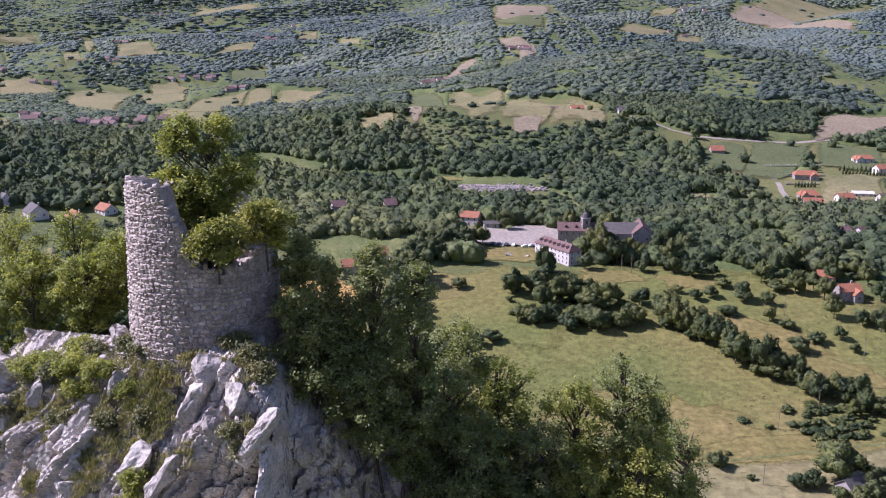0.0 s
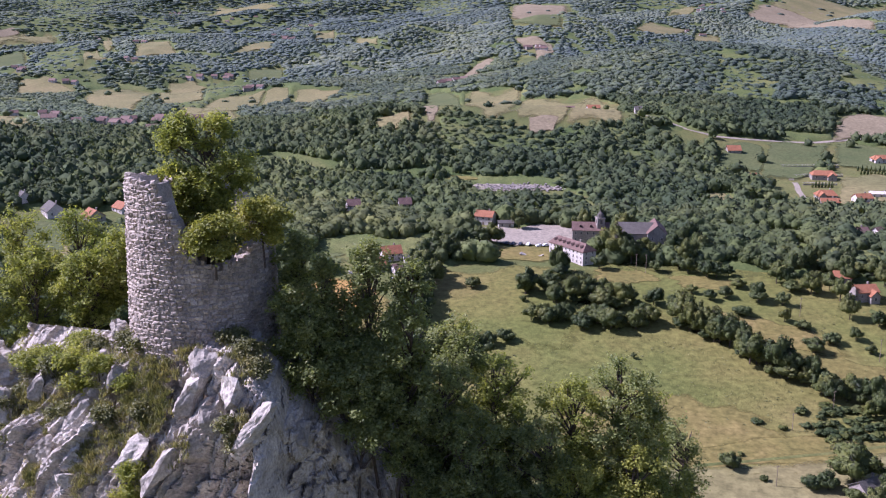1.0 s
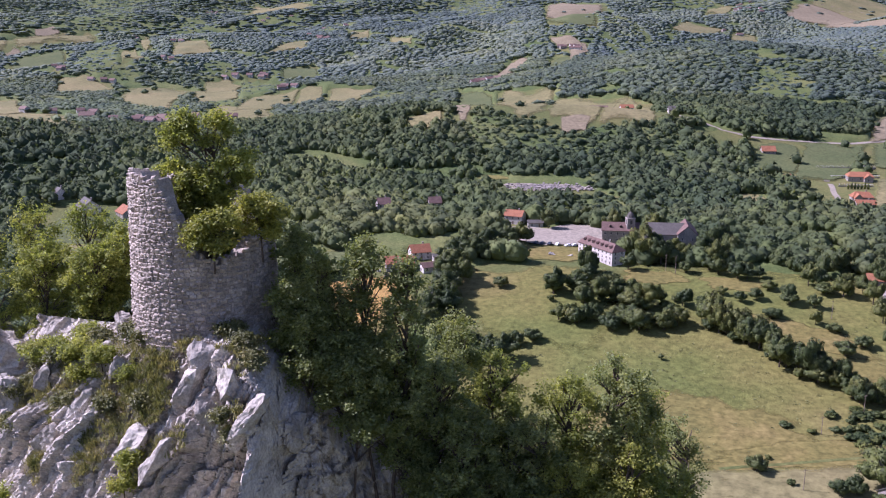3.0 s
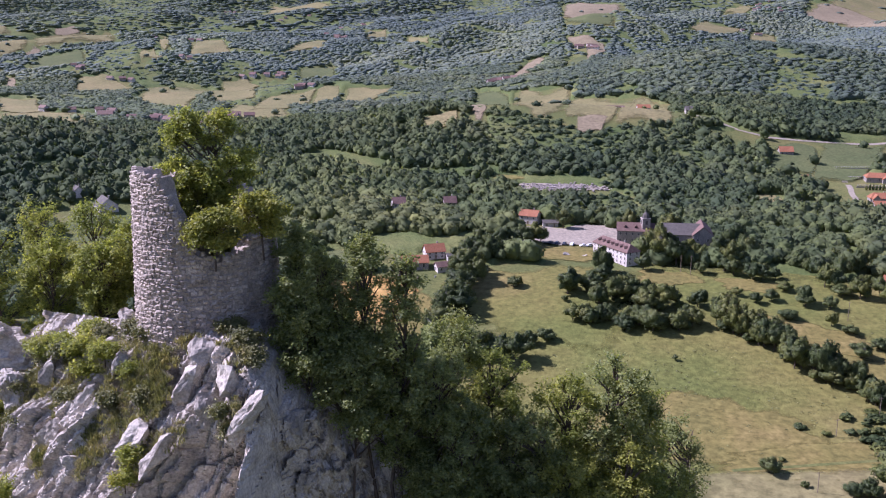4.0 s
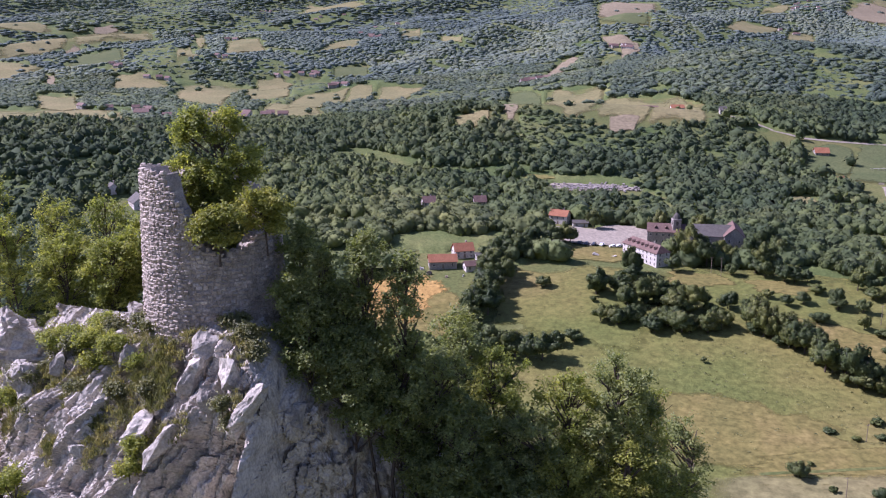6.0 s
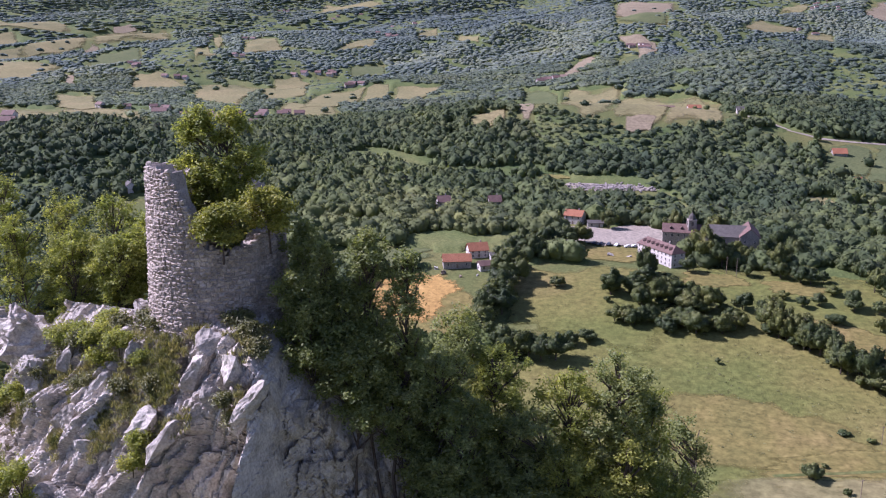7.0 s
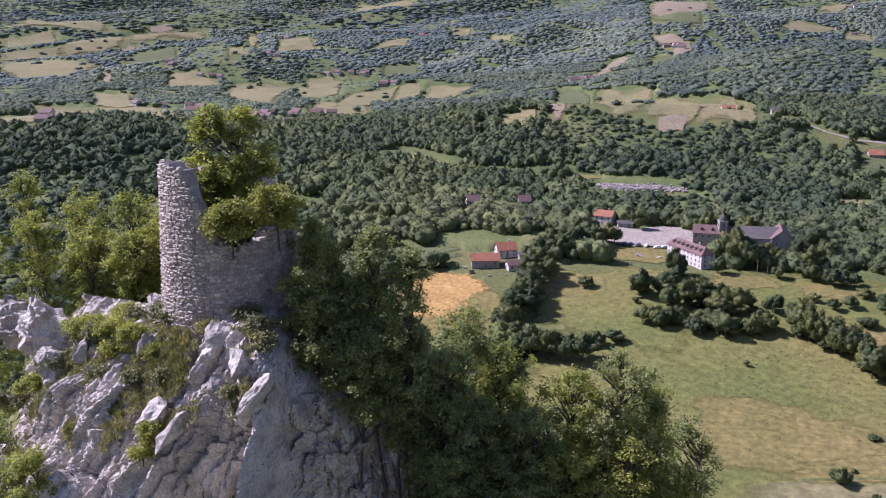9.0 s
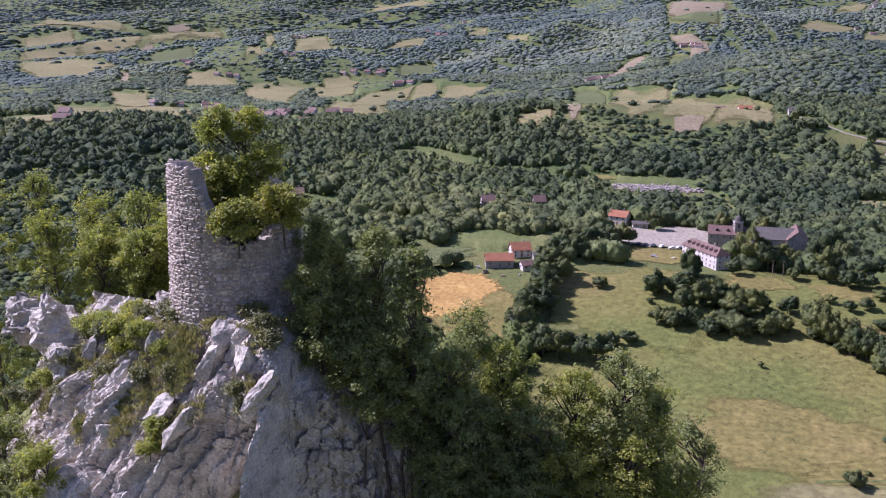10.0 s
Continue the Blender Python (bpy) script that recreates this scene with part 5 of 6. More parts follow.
house(107, 501, 84, 19, 10, 11.2, 4.4, M_MASONRY, M_ROOF_BROWN, "brown-roofed cross wing of the stone church", "church_wing", 2, 3, 2, False, False)


def bell_tower(x, y, turn):
    ob = empty("bell_tower", pose(x, y, gz(x, y), 0, 0, turn), "slender square stone bell tower with a small metal cap", "tower")
    bm = bmesh.new()
    box(bm, (4.4, 4.4, 15), (0, 0, 6.5), 0, 0.05)
    box(bm, (4.8, 4.8, 0.35), (0, 0, 10.2), 0, 0.05)
    box(bm, (4.9, 4.9, 0.4), (0, 0, 14.1), 0, 0.05)
    part("shaft", bm, M_MASONRY, ob)
    for a in range(4):
        bm = bmesh.new()
        m = Matrix.Rotation(a * math.pi / 2, 4, "Z")
        for v in box(bm, (1.3, 0.06, 2.2), (0, -2.22, 12.0)):
            v.co = m @ v.co
        part("belfry_opening", bm, M_DARK, ob)
    bm = bmesh.new()
    prof = [(2.3, 14.3), (2.0, 15.0), (1.9, 15.7), (1.5, 16.6), (0.8, 17.3), (0.25, 17.7), (0.12, 18.4)]
    rings = [[bm.verts.new((r * math.cos(k * math.pi / 4), r * math.sin(k * math.pi / 4), z)) for k in range(8)] for r, z in prof]
    for a, b in zip(rings, rings[1:]):
        for k in range(8):
            bm.faces.new((a[k], a[(k + 1) % 8], b[(k + 1) % 8], b[k]))
    bm.faces.new(rings[-1])
    part("cap", bm, M_ROOF_GREY, ob)
    bm = bmesh.new()
    box(bm, (0.1, 0.1, 1.4), (0, 0, 19.0))
    box(bm, (0.8, 0.1, 0.1), (0, 0, 19.2))
    part("cross", bm, M_DARK, ob)


bell_tower(80, 521, 8)

# houses
RED, WHITE = M_ROOF, M_PLASTER
house(17, 567, -20, 11, 8.5, 5.2, 2.8, WHITE, RED, "white house with an orange-red tiled roof by the car park", floors=2)
house(29, 560, 5, 9, 5, 2.6, 1.2, WHITE, M_ROOF_GREY, "low white outbuilding with a grey roof", "shed", bays=2, ends=1, chimney=False)
house(-43.5, 463, 12, 14, 8, 3.6, 2.8, M_MASONRY, RED, "long low farm barn with a red tiled roof", "barn", bays=3, chimney=False)
house(-34.5, 479, 20, 10, 8, 3.8, 3.2, WHITE, RED, "farmhouse with white gable and red tiled roof", floors=2)
house(-28.5, 460, 25, 7.5, 5.5, 2.8, 1.8, WHITE, M_ROOF_BROWN, "small white farm shed with a brown roof", "shed", bays=2, ends=1, chimney=False)
house(-21.5, 464, -15, 7, 4.5, 2.6, 1.2, M_MASONRY, M_ROOF_BROWN, "low stone farm shed with a brown roof", "shed", bays=2, ends=1, chimney=False)
house(-23, 475, 15, 9, 5, 2.8, 1.0, WHITE, M_ROOF_GREY, "flat pale farm shed behind the farmhouse", "shed", bays=3, ends=1, chimney=False)
NEAR_HOUSES = [
        (-242, 553, -52, 14, 11, 3.6, 4.4, WHITE, M_ROOF_GREY, "white house with a steep grey roof"),
        (-268, 570, -50, 13, 10, 3.6, 4.2, WHITE, M_ROOF_GREY, "white house with a grey roof"),
        (-217, 550, -48, 12, 10, 2.8, 3.6, M_MASONRY, RED, "grey house with a red tiled roof"),
        (-206, 570, -40, 11, 9, 2.8, 3.2, WHITE, RED, "house with a red tiled roof"),
        (-66, 588, 20, 8, 8, 5.5, 3.2, WHITE, M_ROOF_BROWN, "white house half hidden among trees"),
        (-34, 598, 15, 7.5, 7, 5.5, 3.2, M_MASONRY, M_ROOF_BROWN, "brown house among the trees"),
        (190, 428, 10, 10, 8, 4.2, 2.6, M_MASONRY, RED, "house with a red tiled roof behind the hedge"),
        (187, 447, -15, 8, 6, 3.0, 2.4, M_MASONRY, RED, "outbuilding with a red roof"),
        (237, 523, 30, 9, 8, 4.5, 3.0, WHITE, M_ROOF_BROWN, "house half hidden in the trees"),
        (224, 520, 10, 9, 8, 4.5, 3.0, WHITE, M_ROOF_BROWN, "house half hidden in the trees"),
        (234, 809, 0, 11, 9, 2.6, 3.6, M_MASONRY, RED, "house with a red roof at the woods' edge"),
        (225, 726, 20, 11, 8, 2.2, 3.2, M_MASONRY, RED, "low house with a red roof"),
        (281, 728, -8, 18, 10, 3.8, 2.8, M_MASONRY, RED, "large villa with red hipped roofs"),
        (258, 660, -5, 14, 8, 2.6, 3.0, M_MASONRY, RED, "red-roofed guest house on the terrace")]
SLOPE_HOUSES = [
        (250, 632, -5, 12, 7, 2.8, 2.2, M_MASONRY, RED, "low red-roofed lodge below the villa"),
        (276, 642, 10, 11, 8, 3.6, 2.6, WHITE, RED, "house with a dull red roof on the slope"),
        (296, 660, -10, 14, 7, 2.8, 1.2, WHITE, M_PLASTER, "pale hall with a flat light roof"),
        (300, 630, 5, 12, 9, 5.0, 3.0, WHITE, M_ROOF_BROWN, "white house with a plain brown roof"),
        (357, 802, 0, 16, 9, 4.2, 2.6, WHITE, RED, "pink house with red roofs"),
        (352, 752, 10, 14, 9, 5.0, 3.0, WHITE, RED, "house with a bright red tiled roof"),
        (372, 740, 0, 14, 9, 5.0, 3.0, WHITE, RED, "house with a bright red tiled roof")]
FAR_HOUSES = [
        (132, 277, 28, 10, 7, 3.2, 2.6, M_MASONRY, M_ROOF_GREY, "grey-roofed shed among bushes"),
        (114, 1078, -3, 32, 10, 3.6, 2.6, WHITE, M_ROOF_BROWN, "long low stable with a brownish red roof"),
        (150, 1070, 5, 14, 9, 4.0, 3.0, WHITE, RED, "house with a bright red tiled roof"),
        (200, 1150, 0, 14, 8, 3.0, 2.4, M_MASONRY, M_ROOF_BROWN, "low brown barn in the hayfield"),
        (-190, 577, 20, 10, 8, 4.5, 3.0, M_MASONRY, M_ROOF_BROWN, "house half hidden in the trees"),
        (-421, 690, 15, 13, 9, 4.5, 3.0, M_MASONRY, M_ROOF_DULL, "house with a faded red roof at the field's edge"),
        (-490, 1132, 10, 18, 10, 6.0, 4.0, WHITE, M_ROOF_DULL, "white house with a faded red roof"),
        (-340, 1048, 10, 12, 9, 4.5, 3.0, WHITE, M_ROOF_DULL, "house with a faded red tiled roof"),
        (180, 960, 0, 8, 8, 5.0, 3.0, WHITE, M_ROOF_GREY, "small white house by the field")]
for k, (x, y, turn, L, W, H, g, wall, roof, lab) in enumerate(NEAR_HOUSES + SLOPE_HOUSES + FAR_HOUSES):
    house(x, y, turn, L, W, H, g, wall, roof, lab, hip=3.0 if k in (12, 13, 18) else 0.0, floors=2 if H > 4.9 else 1, bays=3, chimney=y < 700, door=y < 700, group="valley houses", wing={12: (5, -4.5, 8, 6, 3.2, 2.4), 13: (-3.5, -4, 6, 5, 2.4, 2.6), 18: (-5, -4, 7, 6, 3.8, 2.4), 19: (3, -4, 6, 5, 4.0, 2.4), 20: (-3, -4, 6, 5, 4.0, 2.4), 6: (2, -4, 5, 4.5, 3.0, 2.2)}.get(k))
r = np.random.default_rng(5)
for cx, cy, n, spread in ((-366, 1105, 7, 26), (-411, 1112, 4, 20), (-333, 1138, 4, 22), (-1177, 4062, 6, 40), (-463, 2583, 8, 22), (-463, 2989, 4, 26), (-469, 1727, 3, 12), (-425, 1763, 4, 22), (-322, 1513, 3, 12), (-17, 1480, 6, 14), (167, 1884, 6, 24), (713, 2906, 5, 60), (-1040, 2786, 3, 16), (-724, 2204, 2, 12), (-775, 1670, 3, 18), (-671, 1596, 3, 14), (-604, 1195, 1, 3), (-562, 1193, 1, 3), (-514, 1189, 2, 6), (-434, 709, 1, 3), (-677, 3150, 3, 60), (-620, 1770, 2, 12), (900, 3540, 5, 40), (613, 2477, 3, 20)):
    for k in range(n):
        x, y = cx + r.normal() * spread, cy + r.normal() * spread * 0.6
        CLEAR.append((x - 0.012 * x, y - 14, 9, 14, 0))
        house(x, y, r.uniform(-30, 30), r.uniform(9, 13), r.uniform(7.5, 9.5), r.uniform(4, 6), 3.0, (WHITE, M_MASONRY)[k % 3 == 2], (M_ROOF_DULL, M_ROOF_BROWN, M_ROOF_BROWN)[k % 3], "far village house with a tiled roof", floors=2, bays=2, ends=1, chimney=False, door=False, group="village houses")


# parked cars
def car(x, y, turn, paint, label):
    ob = empty("car", pose(x, y, gz(x, y) + 0.4, 0, 0, turn), label, "car", "parked cars")
    bm = bmesh.new()
    prof = [(-2.1, 0.35), (-2.15, 0.75), (-1.9, 0.95), (-1.1, 1.0), (-0.6, 1.42), (0.9, 1.45), (1.6, 1.0), (2.05, 0.9), (2.15, 0.6), (2.1, 0.35)]
    sides = [[bm.verts.new((px_, s * (0.86 if pz < 1.1 else 0.7), pz)) for px_, pz in prof] for s in (-1, 1)]
    bm.faces.new(sides[0])
    bm.faces.new(sides[1][::-1])
    for k in range(len(prof)):
        n = (k + 1) % len(prof)
        bm.faces.new((sides[0][k], sides[1][k], sides[1][n], sides[0][n]))
    bmesh.ops.recalc_face_normals(bm, faces=bm.faces)
    part("body", bm, paint, ob)
    for s in (-1, 1):
        bm = bmesh.new()
        v = [bm.verts.new((a, s * b, c)) for a, b, c in ((-0.95, 0.83, 1.03), (-0.55, 0.74, 1.36), (0.85, 0.73, 1.39), (1.35, 0.82, 1.04))]
        w = [bm.verts.new(p.co + Vector((0, s * 0.03, 0))) for p in v]
        bm.faces.new(w)
        bm.faces.new(v[::-1])
        for k in range(4):
            bm.faces.new((v[k], v[(k + 1) % 4], w[(k + 1) % 4], w[k]))
        part("side_window", bm, M_DARK, ob)
        for dx in (-1.3, 1.3):
            bm = bmesh.new()
            bmesh.ops.create_cone(bm, cap_ends=True, segments=14, radius1=0.33, radius2=0.33, depth=0.22, matrix=Matrix.Translation((dx, s * 0.8, 0.33)) @ Matrix.Rotation(math.pi / 2, 4, "X"))
            part("wheel", bm, M_DARK, ob)
    return ob


M_CAR_WHITE, M_CAR_DARK = mottled("white_paint", [(0.3, (0.7, 0.7, 0.7)), (0.7, (0.78, 0.78, 0.78))], 1, 0, 0.3, 0.5), mottled("dark_paint", [(0.3, (0.03, 0.035, 0.05)), (0.7, (0.05, 0.055, 0.07))], 1, 0, 0.3, 0.5)
for x, y, turn, dark in ((27.5, 512.5, 70, 1), (31.0, 512, 75, 1), (35.0, 511, 70, 1), (39.3, 510.5, 68, 0), (45.2, 508, 20, 0), (48.5, 509, 30, 0)):
    car(x, y, turn, (M_CAR_WHITE, M_CAR_DARK)[dark], ("white", "dark blue")[dark] + " car parked on pale gravel")


# utility poles
def pole(x, y, h):
    ob = empty("utility_pole", pose(x, y, gz(x, y)), "weathered wooden utility pole with a crossarm", "pole", "utility poles")
    bm = bmesh.new()
    tube(bm, [(0, 0, -1), (0, 0, h * 0.5), (0, 0, h)], [0.14, 0.12, 0.09], 8)
    part("post", bm, M_WOOD, ob)
    bm = bmesh.new()
    box(bm, (1.8, 0.12, 0.14), (0, 0, h - 0.5), 0.5)
    part("crossarm", bm, M_WOOD, ob)


for x, y, h in ((174.2, 370.7, 10), (154.5, 409.9, 9), (141.2, 332.2, 8), (104, 281, 8), (90.3, 463.5, 9), (94.4, 459.4, 10), (121, 317, 7)):
    pole(x, y, h)


# rough ways and field edges: strips that follow the ground
def strip(name, pts, width, mat, label, lift=0.25):
    P = np.array(pts, float)
    d = np.concatenate([[0], np.cumsum(np.hypot(*np.diff(P, axis=0).T))])
    t = np.arange(0, d[-1] + 2, 2.0)
    x, y = np.interp(t, d, P[:, 0]), np.interp(t, d, P[:, 1])
    x, y = x + 0.5 * np.sin(t / 7), y + 0.5 * np.sin(t / 9)
    tx, ty = np.gradient(x), np.gradient(y)
    n = np.hypot(tx, ty)
    rows = [np.stack([x - ty / n * k * width, y + tx / n * k * width], 1) for k in (-0.5, 0, 0.5)]
    v = np.concatenate(rows)
    v = np.column_stack([v, ground_z(v[:, 0], v[:, 1]) + lift])
    m = len(t)
    q = np.arange(m - 1)
    f = np.concatenate([np.stack([q + k * m, q + 1 + k * m, q + 1 + (k + 1) * m, q + (k + 1) * m], 1) for k in (0, 1)])
    for a, b in zip(pts, pts[1:]):
        L = math.hypot(b[0] - a[0], b[1] - a[1])
        CLEAR.append(((a[0] + b[0]) / 2, (a[1] + b[1]) / 2, L / 2 + 2, width / 2 + 2, math.atan2(b[1] - a[1], b[0] - a[0])))
    return tagged(new(name, mesh_from(name, v, f, mat, True)), label, "road", kind="structure")


strip("road", [(160, 960), (186, 906), (205, 872), (232, 856), (266, 864), (330, 880), (420, 930)], 6, M_GRAVEL, "pale road along the foot of the wooded hill")
strip("road", [(184, 500), (182.7, 482.8), (180.8, 461), (181, 446), (196, 415), (230, 395)], 3.5, M_PLOUGH, "dirt lane past the red-roofed houses")
strip("road", [(60, 668), (90, 650), (100, 640)], 5, M_HAY, "dirt track beside the rubble yard")
strip("path", [(277, 795), (266, 760), (256, 723)], 4, M_GRAVEL, "pale stepped path up to the villa")
strip("path", [(255, 715), (245, 670), (229, 620)], 4, M_GRAVEL, "pale lane beside the red-roofed lodges")
strip("ditch", [(80, 293), (100, 296), (120, 300.7), (154, 307), (200, 315)], 1.6, M_GROUND, "dark grassy ditch along the field's edge", 0.3)

# swaths of cut grass on the hayfield below the ditch
for k in range(9):
    y0 = 262 + 3.4 * k
    swath = strip("hay_swath", [(62 + 2.2 * k, y0), (110, y0 + 3.0), (165, y0 + 8.5)], 0.9, M_DRY, "row of cut grass drying on the hayfield", 0.62)
    tagged(swath, "row of cut grass drying on the hayfield", "hay", kind="structure")

# rubble yard behind the monastery
r = np.random.default_rng(9)
n = 420
rx_, ry_ = 40 + r.normal(size=n) * 17, 681 + r.normal(size=n) * 6
rp = np.stack([rx_, ry_, ground_z(rx_, ry_) + 0.9], 1)
rs = r.uniform(0.5, 1.7, n)
rv, rf = stacked([(v, np.concatenate([f[:, [0, 1, 2]], f[:, [0, 2, 3]]])) for v, f in STONES], rp, np.stack([rs, rs * 0.8], 1), r.uniform(0, 6.28, n), r.integers(0, 10, n))
tagged(new("rubble", mesh_from("rubble", rv, rf, M_MASONRY)), "heaps of pale rubble and scrap on bare ground", "rubble", kind="stuff")

# ---- hedges and single trees of the valley ----
TEMPLATES = []
for k in range(5):
    label = "round broadleaf tree in the valley"
    t = empty("tree", pose(0, 0, -500), label, "tree", "valley trees")
    bm = bmesh.new()
    tube(bm, [(0, 0, -0.3), (0.02, 0, 0.3), (0, 0.02, 0.6)], [0.07, 0.05, 0.03], 6)
    part("trunk", bm, M_BARK, t)
    v, f, outward = clump_crown(160 + k, 20 + 3 * k, 1900, 0.05, 3, (0.16, 0.36), (0.4, 0.85), 0.8, (0.94, 1.16), 0.5)
    set_outward(array_part("crown", v * (1, 1, 0.62) + (0, 0, 0.6), f, M_HEDGE, t).data, outward)
    TEMPLATES.append(t)
used = [0]


def valley_tree(x, y, width, height, label=""):
    k = used[0]
    used[0] += 1
    m = pose(x, y, gz(x, y) - 0.1, 0, 0, k * 77)
    t = TEMPLATES[k % 5] if k < 5 else copy_thing(TEMPLATES[k % 5], m)
    t.matrix_basis = m @ Matrix.Diagonal((width * 0.6, width * 0.6, height / 1.1, 1))
    if label:
        tagged(t, label)


HA = [(36, 437), (40, 441), (48, 447), (44, 436), (54, 403), (39, 405), (45, 402), (61, 400), (68, 399), (76, 400), (84, 401), (57, 424), (64, 420), (71, 417), (78, 418), (85, 419), (46, 421), (60, 434), (66, 428)]
r = np.random.default_rng(14)
for k, (x, y) in enumerate(HA * 4):
    w = r.uniform(3.2, 7) if k % 4 else r.uniform(7, 11)
    valley_tree(x + r.normal() * 3.4, y + r.normal() * 3.0, w, w * r.uniform(0.65, 1.25), "bushy tree in the hedge below the monastery")
HB = [(101, 400), (105, 394), (108, 389), (113, 386), (117, 383), (120, 376), (122, 370), (126, 364), (129, 360), (134, 357), (138, 354), (141, 349), (144, 345), (149, 341), (154, 337), (159, 332), (163, 328), (170, 322), (178, 318), (99, 408), (104, 414)]
for k, (x, y) in enumerate(HB):
    for _ in range(4):
        w = r.uniform(3.4, 8.5) * (1.25 if k < 10 else 0.9)
        valley_tree(x + r.normal() * 2.4, y + r.normal() * 2.8, w, w * r.uniform(0.7, 1.5), "dark green tree in the hedgerow across the meadow")
for k, (x, y) in enumerate([(111, 433), (126, 428), (140, 423), (129, 411), (118, 425), (150, 420), (135, 440), (160, 435), (146, 405), (152, 398), (160, 385), (150, 378)]):
    valley_tree(x, y, 5 + k % 4, 4 + k % 3, "bush on the rough slope")
for k in range(56):
    q = np.random.default_rng(700 + k)
    valley_tree(q.uniform(126, 160), q.uniform(309, 334), q.uniform(2.6, 4.6), q.uniform(1.2, 2.4), "low brush between the meadows")
RIGHT = [(142, 426), (155, 442), (167, 454), (165, 433), (178, 446), (178, 426), (174, 410), (192, 446), (197, 469), (208, 445), (208, 432), (186, 402), (189, 395), (186, 471), (184, 479), (169, 477), (157, 457), (149, 470), (138, 455), (171, 385), (196, 400), (124, 463), (111, 455), (200, 458), (203, 420), (175, 465), (130, 468)]
for k, (x, y) in enumerate(RIGHT):
    for _ in range(1 + k % 2):
        w = r.uniform(4, 8.5)
        valley_tree(x + r.normal() * 2.5, y + r.normal() * 4, w, w * r.uniform(0.8, 1.4), "leafy tree beside the lane")
CREEK = [(-11, 493), (-14, 480), (-18, 465), (-20, 453), (-17, 442), (-19, 432), (-20, 423), (-23, 414), (-25, 406), (-26, 395), (-26, 386), (-21, 378), (-15, 374), (-14, 373), (-8, 372), (-3, 370), (2, 368), (8, 369), (-15, 455), (-12, 444), (-16, 432), (-18, 420), (-17, 410), (-5, 478), (-2, 492), (4, 500), (12, 505), (18, 512)]
for k, (x, y) in enumerate(CREEK):
    valley_tree(x, y, 9 + (k * 7 % 4), 11 + (k * 5 % 5), "tall dark tree along the stream")
for x, y, w, h in ((136, 272, 7, 6), (131, 271, 6, 5), (126, 273, 5, 4.5), (139, 278, 7, 8), (73, 370, 2.2, 2.6), (14, 382, 6.5, 5.5), (9, 441, 5, 4.5), (31, 424, 3, 3), (21, 386, 7, 5), (7, 440, 6, 5), (130, 284, 14, 12), (120, 279, 6, 6), (115, 280, 6, 5), (92, 292, 6, 5.5), (101, 284, 2.5, 2.5), (98, 300, 2, 1.5), (110, 322, 4, 1.6), (118, 318, 3, 1.5)):
    valley_tree(x, y, w, h, "single rounded bush in the meadow")
for k, (x, y, w, h) in enumerate(((51, 458, 8, 14), (54, 462, 6, 8), (82, 480, 12, 17), (90, 476, 11, 14), (78, 486, 10, 15), (99, 483, 9, 11), (105, 478, 8, 9), (36.5, 553, 8, 10), (22, 513, 9, 9), (72, 466, 7, 8), (114, 486, 9, 12), (118, 473, 10, 12), (123, 492, 11, 15), (128, 483, 10, 13), (72, 540, 9, 14), (95, 530, 10, 14), (84, 545, 10, 14), (60, 575, 9, 8), (52, 578, 8, 8), (112, 466, 7, 6), (100, 462, 6, 6))):
    valley_tree(x, y, w, h, "full leafy tree beside the monastery")

# clipped conifers, walls and small things of the villa grounds
CONE = empty("conifer", pose(0, 0, -500), "dark green columnar conifer in a garden row", "tree", "garden conifers")
bm = bmesh.new()
tube(bm, [(0, 0, -0.3), (0, 0, 0.5)], [0.12, 0.1], 6)
part("trunk", bm, M_BARK, CONE)
cv, cf, outward = clump_crown(240, 12, 500, 0.1, 2, loose=0.7)
cone = array_part("crown", (cv + (0, 0, 0.42)) * (1, 1, 1) * np.stack([1 - 0.45 * np.clip(cv[:, 2], 0, 1), 1 - 0.45 * np.clip(cv[:, 2], 0, 1), np.full(len(cv), 2.2)], 1), cf, M_HEDGE, CONE)
set_outward(cone.data, outward)
rows = [(318, 748, 354, 742, 15), (322, 764, 352, 760, 10), (262, 697, 276, 696, 7), (236, 640, 246, 612, 5)]
first = True
for ax, ay, bx, by, n in rows:
    for k in range(n):
        x, y = ax + (bx - ax) * k / (n - 1), ay + (by - ay) * k / (n - 1)
        m = pose(x, y, gz(x, y), 0, 0, k * 50)
        t = CONE if first else copy_thing(CONE, m)
        first = False
        s = 0.8 + 0.25 * (k * 7 % 4) / 3
        t.matrix_basis = m @ Matrix.Diagonal((s, s, s * 1.5, 1))


def balustrade(x0, y0, x1, y1, n, label):
    """A low wall with posts and a coping."""
    L = math.hypot(x1 - x0, y1 - y0)
    ob = empty("garden_wall", pose(x0, y0, gz(x0, y0), 0, 0, math.degrees(math.atan2(y1 - y0, x1 - x0))), label, "wall")
    bm = bmesh.new()
    box(bm, (L, 0.4, 1.6), (L / 2, 0, 0.2), 0, 0.03)
    part("base", bm, M_MASONRY, ob)
    bm = bmesh.new()
    box(bm, (L, 0.35, 0.16), (L / 2, 0, 2.1), 0, 0.03)
    part("coping", bm, M_PLASTER, ob)
    for k in range(n):
        bm = bmesh.new()
        box(bm, (0.28, 0.28, 1.0), (L * (k + 0.5) / n, 0, 1.5), 0, 0.03)
        part("post", bm, M_PLASTER, ob)


balustrade(258, 706, 283, 704, 14, "white garden balustrade before the villa")
balustrade(262, 736, 300, 738, 12, "low white garden wall behind the villa")
balustrade(262, 770, 310, 772, 12, "low white wall across the lawn")


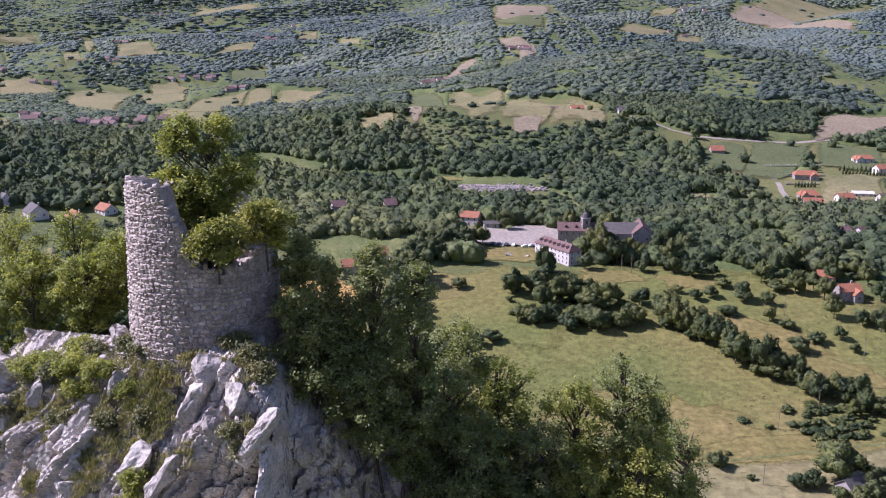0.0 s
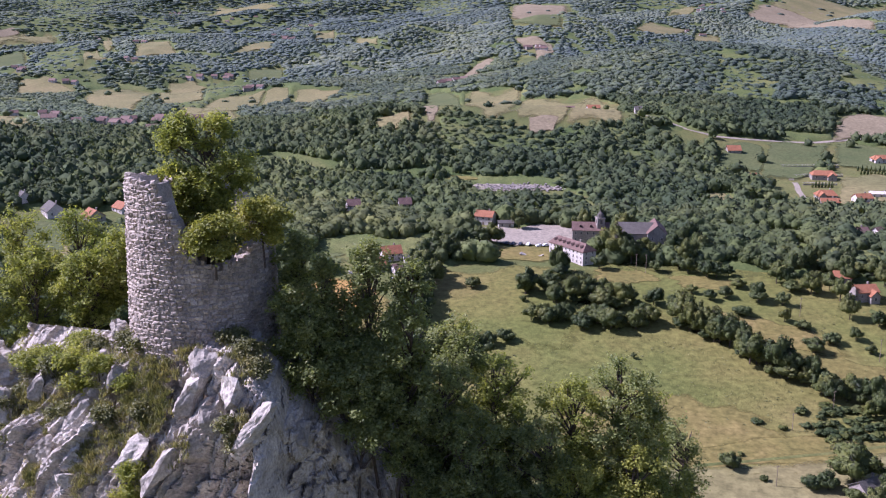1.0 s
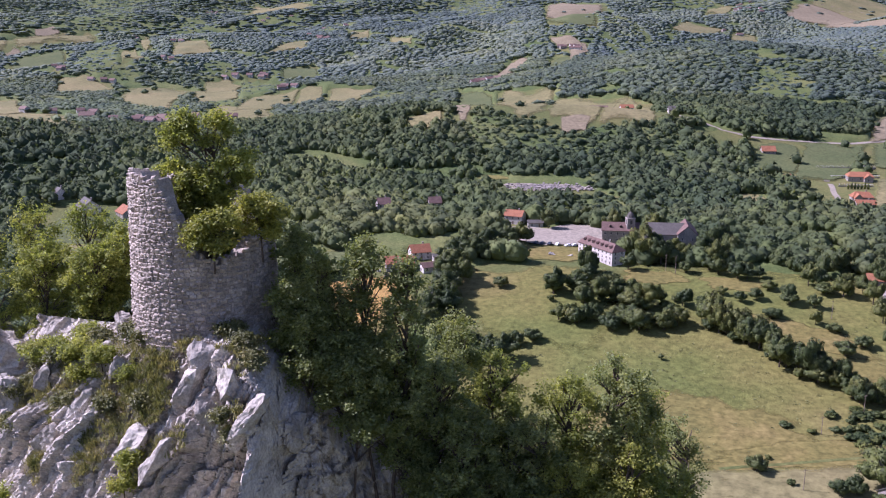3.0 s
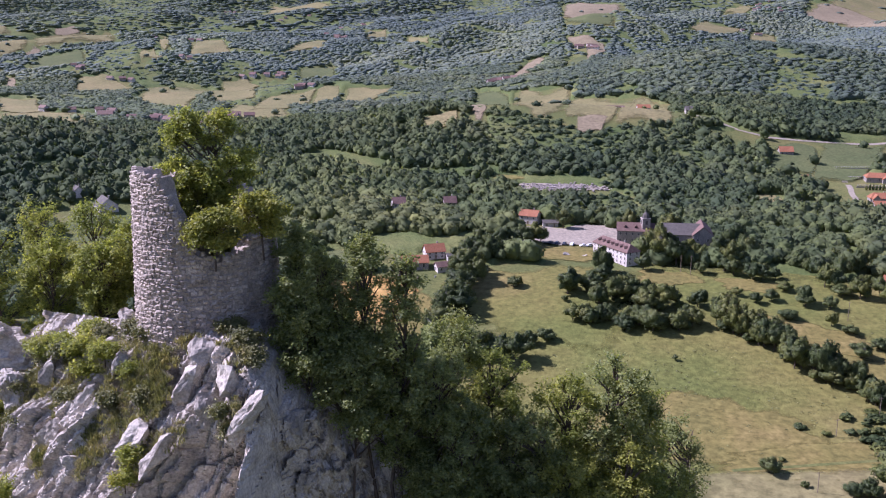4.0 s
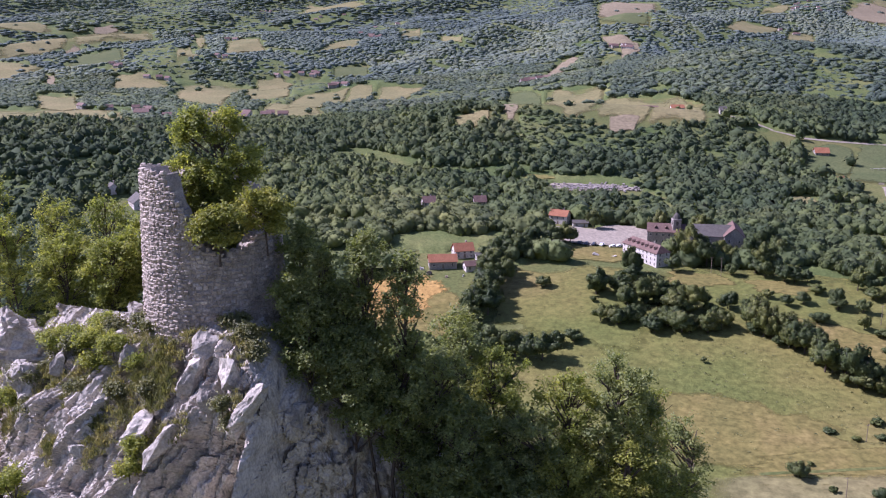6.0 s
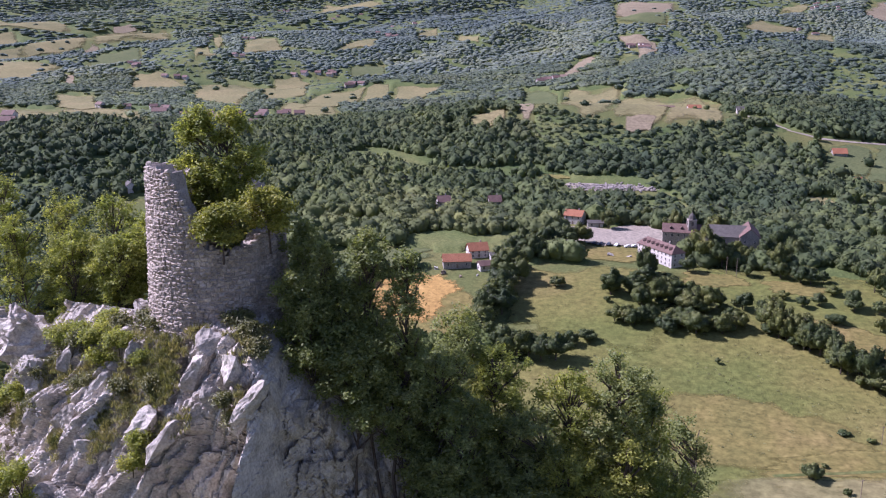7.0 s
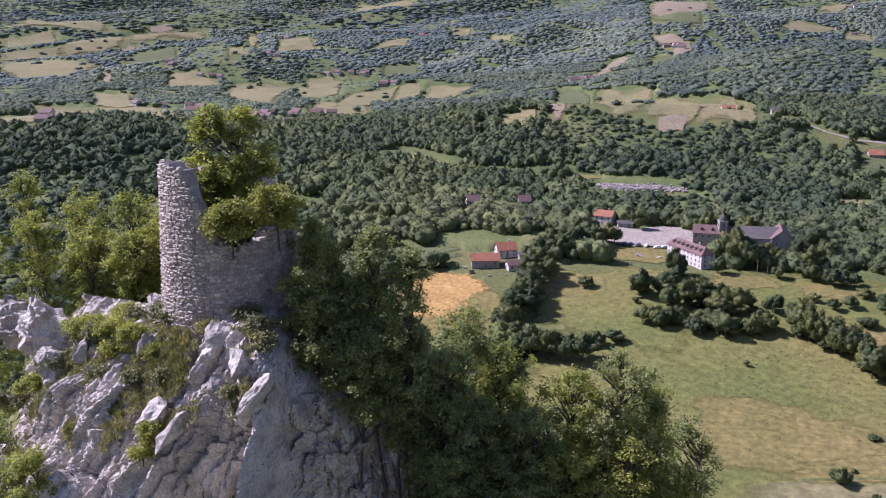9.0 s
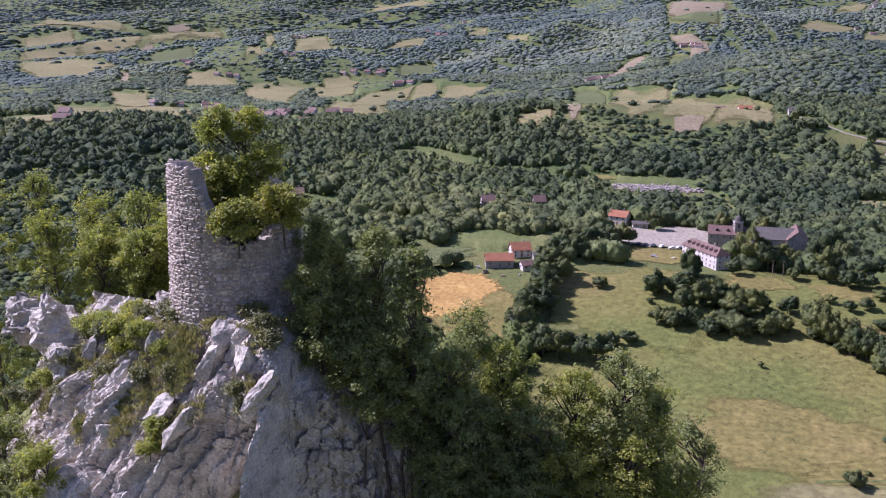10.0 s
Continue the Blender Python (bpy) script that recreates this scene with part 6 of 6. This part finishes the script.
def heap(x, y, width, height, seed, mat, name, label):
    bm = hull_rock((width, width * 0.7, height), seed, 6, 0.2)
    bmesh.ops.translate(bm, vec=(x, y, gz(x, y) + height * 0.3), verts=bm.verts)
    tagged(part(name, bm, mat), label, name.replace("_", " "))


heap(35.5, 490, 5, 1.6, 801, M_LIMESTONE, "stone_heap", "pale heap of building stone on dry grass")
heap(29, 493, 6, 1.0, 802, M_PLOUGH, "sand_heap", "low heap of pale sand on dry grass")
heap(44, 489, 4, 1.2, 803, M_LIMESTONE, "stone_heap", "pale heap of building stone on dry grass")
heap(-53.5, 458, 2.6, 1.8, 804, M_PLASTER, "hay_bale", "white wrapped hay bale on the farm lawn")
heap(-49, 452, 3.2, 2.4, 805, M_WOOD, "woodpile", "grey covered woodpile on the farm lawn")
heap(-40, 449, 2.0, 1.4, 806, M_WOOD, "woodpile", "small grey woodpile beside the field")
heap(-32, 451, 1.6, 1.2, 807, M_PLASTER, "hay_bale", "white wrapped hay bale on the farm lawn")

# clearings round the buildings
CLEAR.extend([(-30, 452, 28, 20, 0.1), (-46, 416, 27, 36, 0.1), (230, 842, 60, 20, -0.1), (300, 850, 50, 22, 0.1), (178, 915, 22, 40, -0.4), (45, 664, 38, 18, 0), (57, 487, 16, 22, 0.3), (76, 515, 22, 10, 0), (108, 494, 18, 14, 0), (83, 522, 6, 6, 0), (17, 558, 9, 12, 0), (-34, 468, 22, 18, 0.2), (-230, 540, 40, 26, 0.3), (190, 425, 14, 22, -0.3), (234, 800, 12, 16, 0), (270, 690, 34, 60, -0.35), (300, 640, 28, 26, -0.3), (340, 745, 40, 30, -0.3)])
CLEAR.extend([(357, 790, 26, 14, 0), (130, 272, 12, 12, 0), (-66, 578, 7, 10, 0), (-34, 588, 7, 10, 0), (-421, 680, 12, 16, 0), (130, 1068, 36, 14, 0), (180, 940, 8, 20, 0), (-490, 1110, 14, 22, 0), (84, 460, 40, 14, -0.1), (0, 60, 330, 200, 0)])
# farther belts take the leaf materials with more haze in their colour
woods("woodland", "dense green broadleaf woods on the valley floor", MID, 250, 430, 5.8, 1, M_WOODS)
woods("woodland", "dense green broadleaf woods over low hills", NEXT, 424, 590, 5.7, 2, M_WOODS_MID)
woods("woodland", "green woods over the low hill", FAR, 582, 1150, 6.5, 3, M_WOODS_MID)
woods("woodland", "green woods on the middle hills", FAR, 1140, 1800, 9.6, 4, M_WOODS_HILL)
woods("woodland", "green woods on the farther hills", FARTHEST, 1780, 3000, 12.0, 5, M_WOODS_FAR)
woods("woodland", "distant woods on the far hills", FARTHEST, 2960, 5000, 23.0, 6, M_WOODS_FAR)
undergrowth("undergrowth", "dark undergrowth below the trees", 460, 5100, M_UNDER)


# ---- rough grass and weeds of the meadow ----
r = np.random.default_rng(21)
n = 1700
wx, wy = 110 + r.normal(size=n) * 62, 345 + r.normal(size=n) * 48
keep = in_clear(wx, wy) & (wy > 255)
wx, wy = wx[keep], wy[keep]
tuft = []
for k in range(4):
    q = np.random.default_rng(90 + k)
    m = 9
    c = q.normal(size=(m, 3)) * (0.6, 0.6, 0.15) + (0, 0, 0.3)
    tuft.append(((c[:, None] + q.normal(size=(m, 3, 3)) * (0.4, 0.4, 0.3)).reshape(-1, 3), np.arange(m * 3).reshape(-1, 3)))
ws = r.uniform(0.25, 0.75, len(wx)) ** 1.5 * 1.5
wv, wf = stacked(tuft, np.stack([wx, wy, ground_z(wx, wy) + 0.1], 1), np.stack([ws, ws * 0.4], 1), r.uniform(0, 6.28, len(wx)), r.integers(0, 4, len(wx)))
tagged(new("meadow_weeds", mesh_from("meadow_weeds", wv, wf, M_OLIVE)), "tufts of coarse grass and weeds in the meadow", "grass", kind="stuff")
